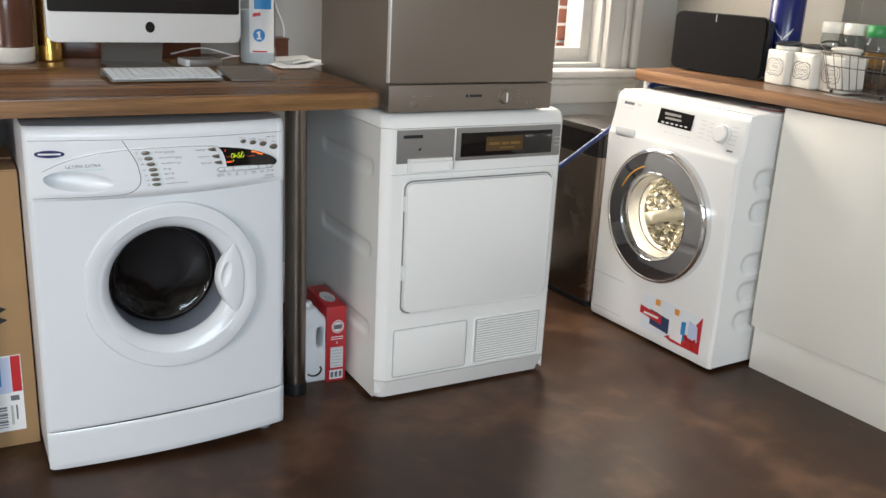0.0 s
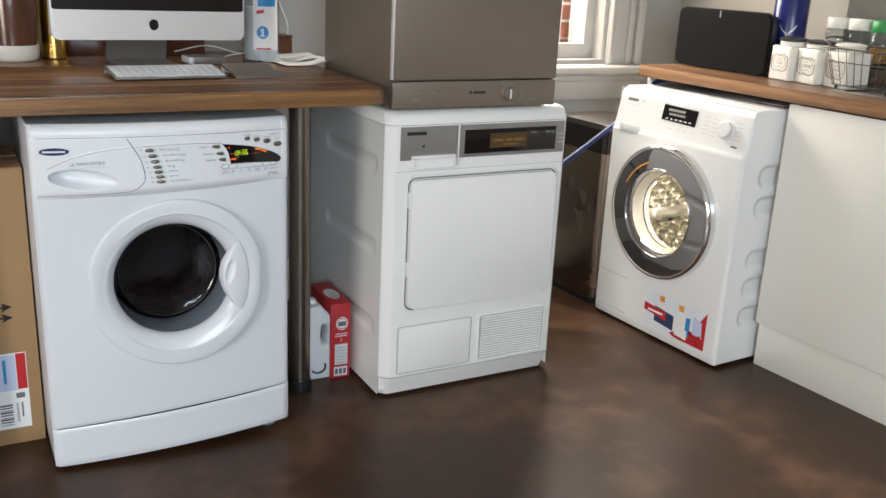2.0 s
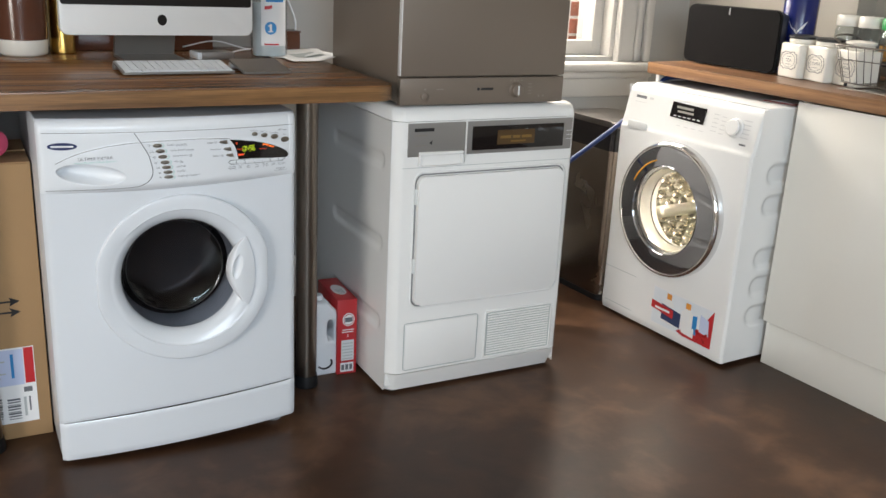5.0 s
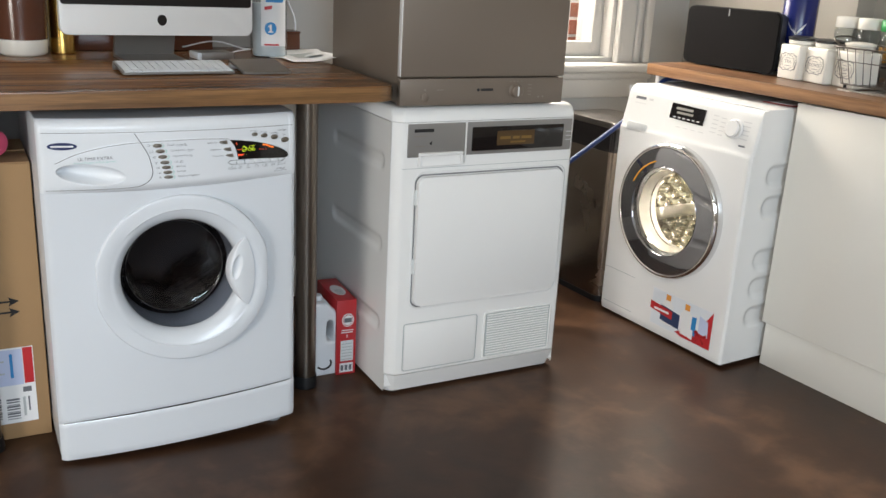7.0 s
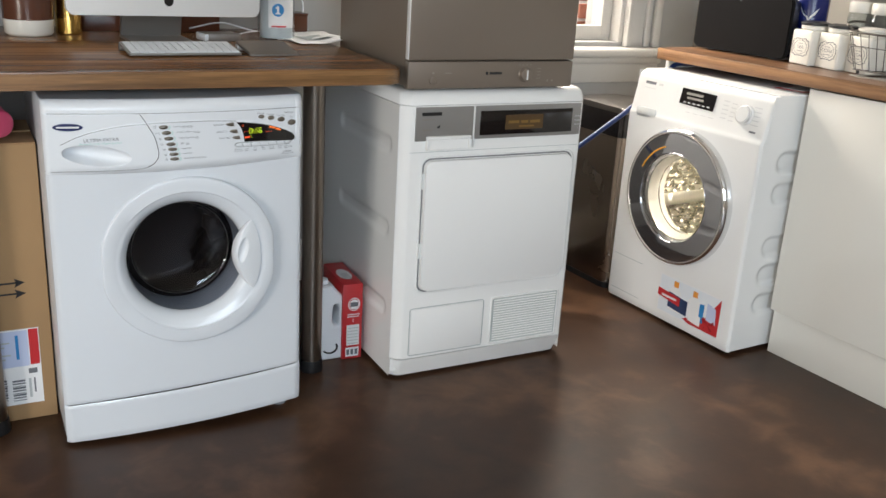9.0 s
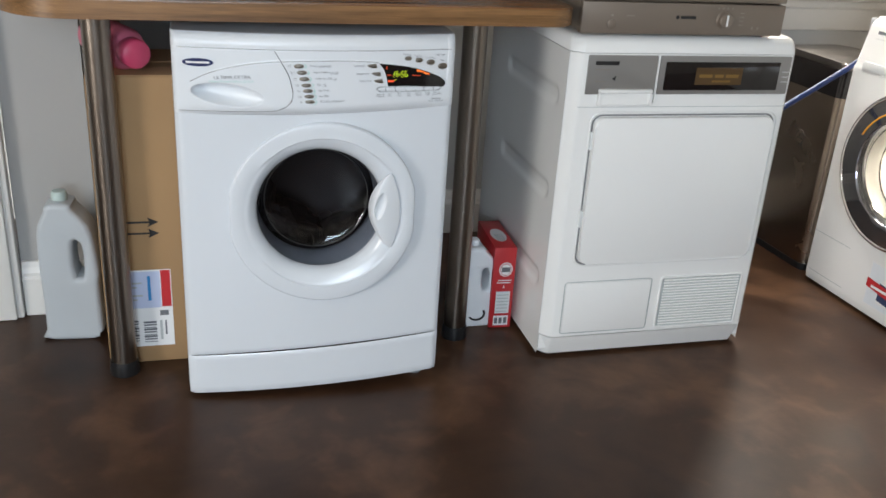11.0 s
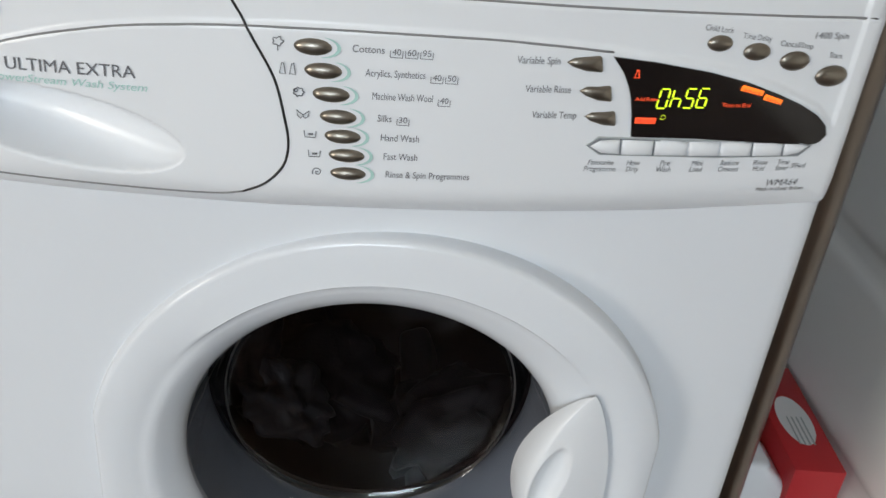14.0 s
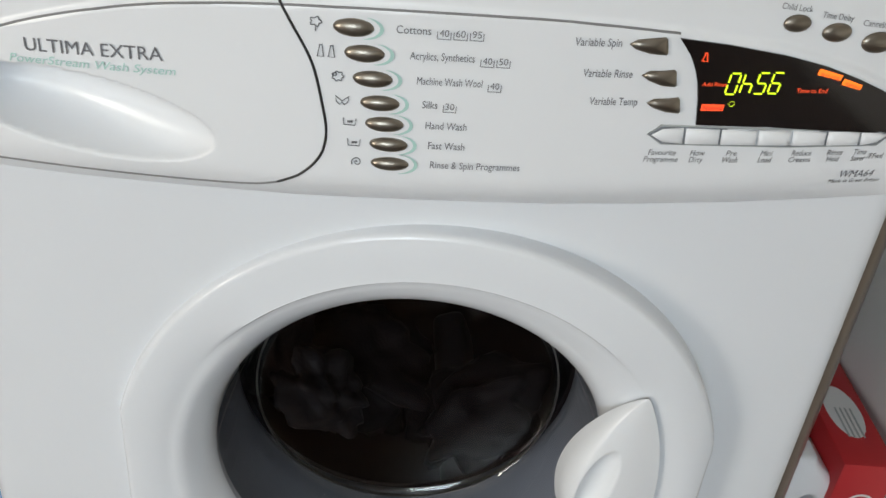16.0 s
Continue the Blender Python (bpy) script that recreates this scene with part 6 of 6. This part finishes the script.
def computer():
    c = thing("desktop_computer", pose(0.562, 2.60, DESK, 0, 0, 2), "silver all-in-one desktop computer with black bezel", "computer")
    w2 = 0.2545
    bm = prism(round_rect(-w2, w2, 0.080, 0.50, 0.020, 8), -0.014, 0.014, pose(0, -0.14, 0, 90), bevel=0.002)
    body = part("housing", bm, ALU, c, "aluminium housing with a deep chin", smooth=0.6)
    part("screen", prism(round_rect(-w2 + 0.004, w2 - 0.004, 0.157, 0.492, 0.008), 0.014, 0.0165, pose(0, -0.14, 0, 90)), SCREEN, c, "dark glossy screen")
    part("emblem", prism(ellipse(0.004, 0.120, 0.0125, 0.0145, 28), 0.0142, 0.0152, pose(0, -0.14, 0, 90)), SCREEN, c, "small black emblem")
    foot = prism(round_rect(-0.085, 0.085, -0.10, 0.085, 0.006), 0, 0.007)
    part("stand_foot", foot, STAND, c)
    bm = bmesh.new()
    prof = [(0.06, 0.004), (0.083, 0.004), (0.03, 0.13), (-0.06, 0.26), (-0.12, 0.28), (-0.12, 0.27), (-0.07, 0.245), (0.012, 0.125)]
    ends = [[bm.verts.new((x, y, z)) for y, z in prof] for x in (-0.084, 0.084)]
    for i in range(len(prof)):
        j = (i + 1) % len(prof)
        bm.faces.new((ends[0][i], ends[0][j], ends[1][j], ends[1][i]))
    bm.faces.new(ends[0][::-1])
    bm.faces.new(ends[1])
    part("stand_neck", bm, STAND, c, smooth=0.8)


computer()
kb = thing("keyboard", pose(0.566, 2.288, DESK + 0.010, 6.5, 0, 2.5), "slim aluminium keyboard with white keys", "keyboard")
bm = prism(round_rect(-0.141, 0.141, -0.065, 0.065, 0.006), 0.002, 0.007)
part("base", bm, STAND, kb)
for row in range(6):
    n = 14 if row else 13
    wk = 0.272 / n
    for k in range(n):
        if row == 0 and 4 <= k <= 7:
            continue
        x = -0.136 + wk * k
        y = -0.059 + row * 0.0195
        part("key", boxed(x + 0.0012, x + wk - 0.0012, y, y + 0.0165, 0.007, 0.0095), PLASTIC_WHITE, kb)
    if row == 0:
        part("key", boxed(-0.136 + wk * 4 + 0.001, -0.136 + wk * 8 - 0.001, -0.059, -0.0425, 0.007, 0.0095), PLASTIC_WHITE, kb)
part("rear_tube", tube([(-0.141, 0.060, -0.0065), (0.141, 0.060, -0.0065)], 0.0085, 12), STAND, kb)
tp = thing("trackpad", pose(0.795, 2.298, DESK + 0.010, 8.5, 0, 2.5), "flat silver square trackpad beside the keyboard", "trackpad")
part("base", prism(round_rect(-0.066, 0.066, -0.065, 0.065, 0.006), 0.001, 0.006), STAND, tp)
part("surface", prism(round_rect(-0.065, 0.065, -0.064, 0.064, 0.006), 0.006, 0.0075), SILVER, tp)
part("rear_tube", tube([(-0.066, 0.058, -0.0092), (0.066, 0.058, -0.0092)], 0.0085, 12), ALU, tp)
hd = thing("hard_drive", pose(0.742, 2.60, DESK, 0, 0, 6), "small silver portable drive", "hard drive")
part("case", boxed(-0.055, 0.055, -0.035, 0.04, 0, 0.022, 0.004), STAND, hd)
part("end_cap", boxed(-0.0555, -0.042, -0.0355, 0.0405, 0.001, 0.0215, 0.003), PLASTIC_WHITE, hd)
for pts in ([(0.80, 2.665, 0.925), (0.86, 2.74, 0.93), (0.95, 2.80, 0.932), (1.02, 2.84, 0.94)], [(0.70, 2.80, 0.935), (0.80, 2.80, 0.953), (0.90, 2.80, 0.930), (1.0, 2.84, 0.925)]):
    cb2 = thing("cable", Matrix(), "thin white cable lying on the bar", "cable", "cables")
    part("wire", tube(smooth_line([(x, y, z - 0.010) for x, y, z in pts], 8), 0.0022, 8), PLASTIC_WHITE, cb2, smooth=3.2)
cb3 = thing("cable", Matrix(), "white cable hanging down behind the bar", "cable", "cables")
part("wire", tube(smooth_line([(1.09, 2.90, 0.915), (1.10, 2.90, 1.00), (1.075, 2.92, 1.10), (1.10, 2.93, 1.25), (1.08, 2.935, 1.5)], 8), 0.003, 8), PLASTIC_WHITE, cb3, smooth=3.2)

bt = thing("spray_bottle", pose(0.938, 2.675, DESK), "clear plastic bottle with a blue and white label", "bottle")
part("body", lathe([(0, 0), (0.050, 0), (0.056, 0.006), (0.056, 0.20), (0.045, 0.235), (0.018, 0.25), (0.016, 0.27)], 40), CLEAR_PLASTIC, bt, smooth=0.8)
part("contents", lathe([(0, 0.003), (0.050, 0.003), (0.050, 0.16), (0, 0.161)], 32), BOTTLE_FLUID, bt, "pale cloudy liquid", smooth=0.8)
cyl = lambda a, z, r=0.0568: Vector((r * math.sin(a), -r * math.cos(a), z))
part("label", sheet(20, 1, lambda u, v: cyl(-0.72 + 1.5 * u, 0.035 + 0.19 * v)), PAPER, bt, "white label", smooth=3.2)
part("label_print", sheet(12, 1, lambda u, v: cyl(-0.45 + 1.0 * u, 0.165 + 0.055 * v, 0.0572)), BLUE_LABEL, bt, smooth=3.2)
part("label_print", sheet(8, 1, lambda u, v: cyl(-0.52 + 0.40 * u, 0.142 + 0.010 * v + 0.004 * u, 0.0572)), RED, bt, smooth=3.2)
part("label_print", sheet(10, 1, lambda u, v: cyl(-0.55 + 0.8 * u, 0.037 + 0.005 * v, 0.0572)), RED, bt, smooth=3.2)
bm = sheet(28, 4, lambda u, v: cyl(-0.20 + 0.32 * v * math.cos(2 * math.pi * u), 0.088 + 0.019 * v * math.sin(2 * math.pi * u), 0.0574))
part("label_print", bm, BLUE_LABEL, bt, "blue disc with a numeral")
for a, b, c, d in ((-0.003, 0.003, 0.076, 0.100), (-0.0075, -0.002, 0.0925, 0.0965), (-0.0075, 0.0075, 0.076, 0.0795)):
    bar(a, b, c, d, lambda x, z, l=0: cyl(-0.20 + x / 0.0568, z, 0.0578), PAPER, bt, "numeral_stroke")

vs_ = thing("vase", pose(0.240, 2.705, DESK) @ Matrix.Diagonal((1.1, 1.1, 1.0, 1)), "brown glazed vase with a pale base", "vase")
part("body", lathe([(0.056, 0.043), (0.060, 0.046), (0.0615, 0.12), (0.060, 0.2), (0.052, 0.27), (0.034, 0.30)], 48), BROWN_GLAZE, vs_, smooth=0.8)
part("base", lathe([(0, 0), (0.050, 0), (0.058, 0.008), (0.060, 0.044), (0.056, 0.046)], 48), CERAMIC, vs_, "cream unglazed base", smooth=0.8)
gp = thing("pot", pose(0.348, 2.75, DESK), "tall brass coloured cylindrical pot", "pot")
part("body", lathe([(0, 0), (0.032, 0), (0.036, 0.003), (0.036, 0.17), (0.034, 0.172), (0.033, 0.17), (0.033, 0.01), (0, 0.01)], 40), GOLD, gp, smooth=0.8)
bx = thing("wooden_box", pose(1.052, 2.88, DESK), "small dark wooden box at the back of the bar", "box")
part("case", boxed(-0.05, 0.045, -0.04, 0.04, 0, 0.055, 0.003), BROWN_GLAZE, bx)
part("lid", boxed(-0.052, 0.047, -0.042, 0.042, 0.055, 0.062, 0.002), BROWN_GLAZE, bx)
bx2 = thing("dark_box", pose(0.60, 2.87, DESK), "long dark leather box behind the computer", "box")
part("case", boxed(-0.21, 0.20, -0.05, 0.05, 0, 0.09, 0.004), BROWN_GLAZE, bx2)
for k, (x, y, a) in enumerate(((1.015, 2.76, -14), (1.015, 2.67, 2))):
    lf = thing("paper_sheet", pose(x + 0.022, y - 0.045, DESK + 0.0005 + 0.002 * k, 0, 0, a), "loose printed white sheet of paper", "paper", "papers on the bar")
    bm = sheet(10, 10, lambda u, v: Vector(((u - 0.5) * 0.17, (v - 0.5) * 0.26, 0.001 + 0.016 * ramp(0.4, 1.0, u) * (1 - 0.6 * v))))
    part("sheet", bm, PAPER, lf, smooth=3.2)
    if k:
        part("print", sheet(8, 8, lambda u, v: Vector(((u - 0.5) * 0.08, (v - 0.5) * 0.10, 0.0030 + 0.016 * ramp(0.4, 1.0, 0.25 + 0.5 * u) * (1 - 0.6 * (0.3 + 0.4 * v))))), PALE_INK, lf)


def motions():
    """The near drum turns slowly with its wash, then comes to rest; the rest of the place is still."""
    rows, t, ang = [], 0.0, 0.0
    while t < 9.4:
        rows.append((t, pose(DOOR_X, body_y(0.0), DOOR_Z, 0, ang, 0)))
        t, ang = t + 0.2, ang + 60
    rows += [(t, pose(DOOR_X, body_y(0.0), DOOR_Z, 0, ang, 0)), (16.0, pose(DOOR_X, body_y(0.0), DOOR_Z, 0, ang, 0))]
    walk(NEAR_DRUM, rows)


motions()
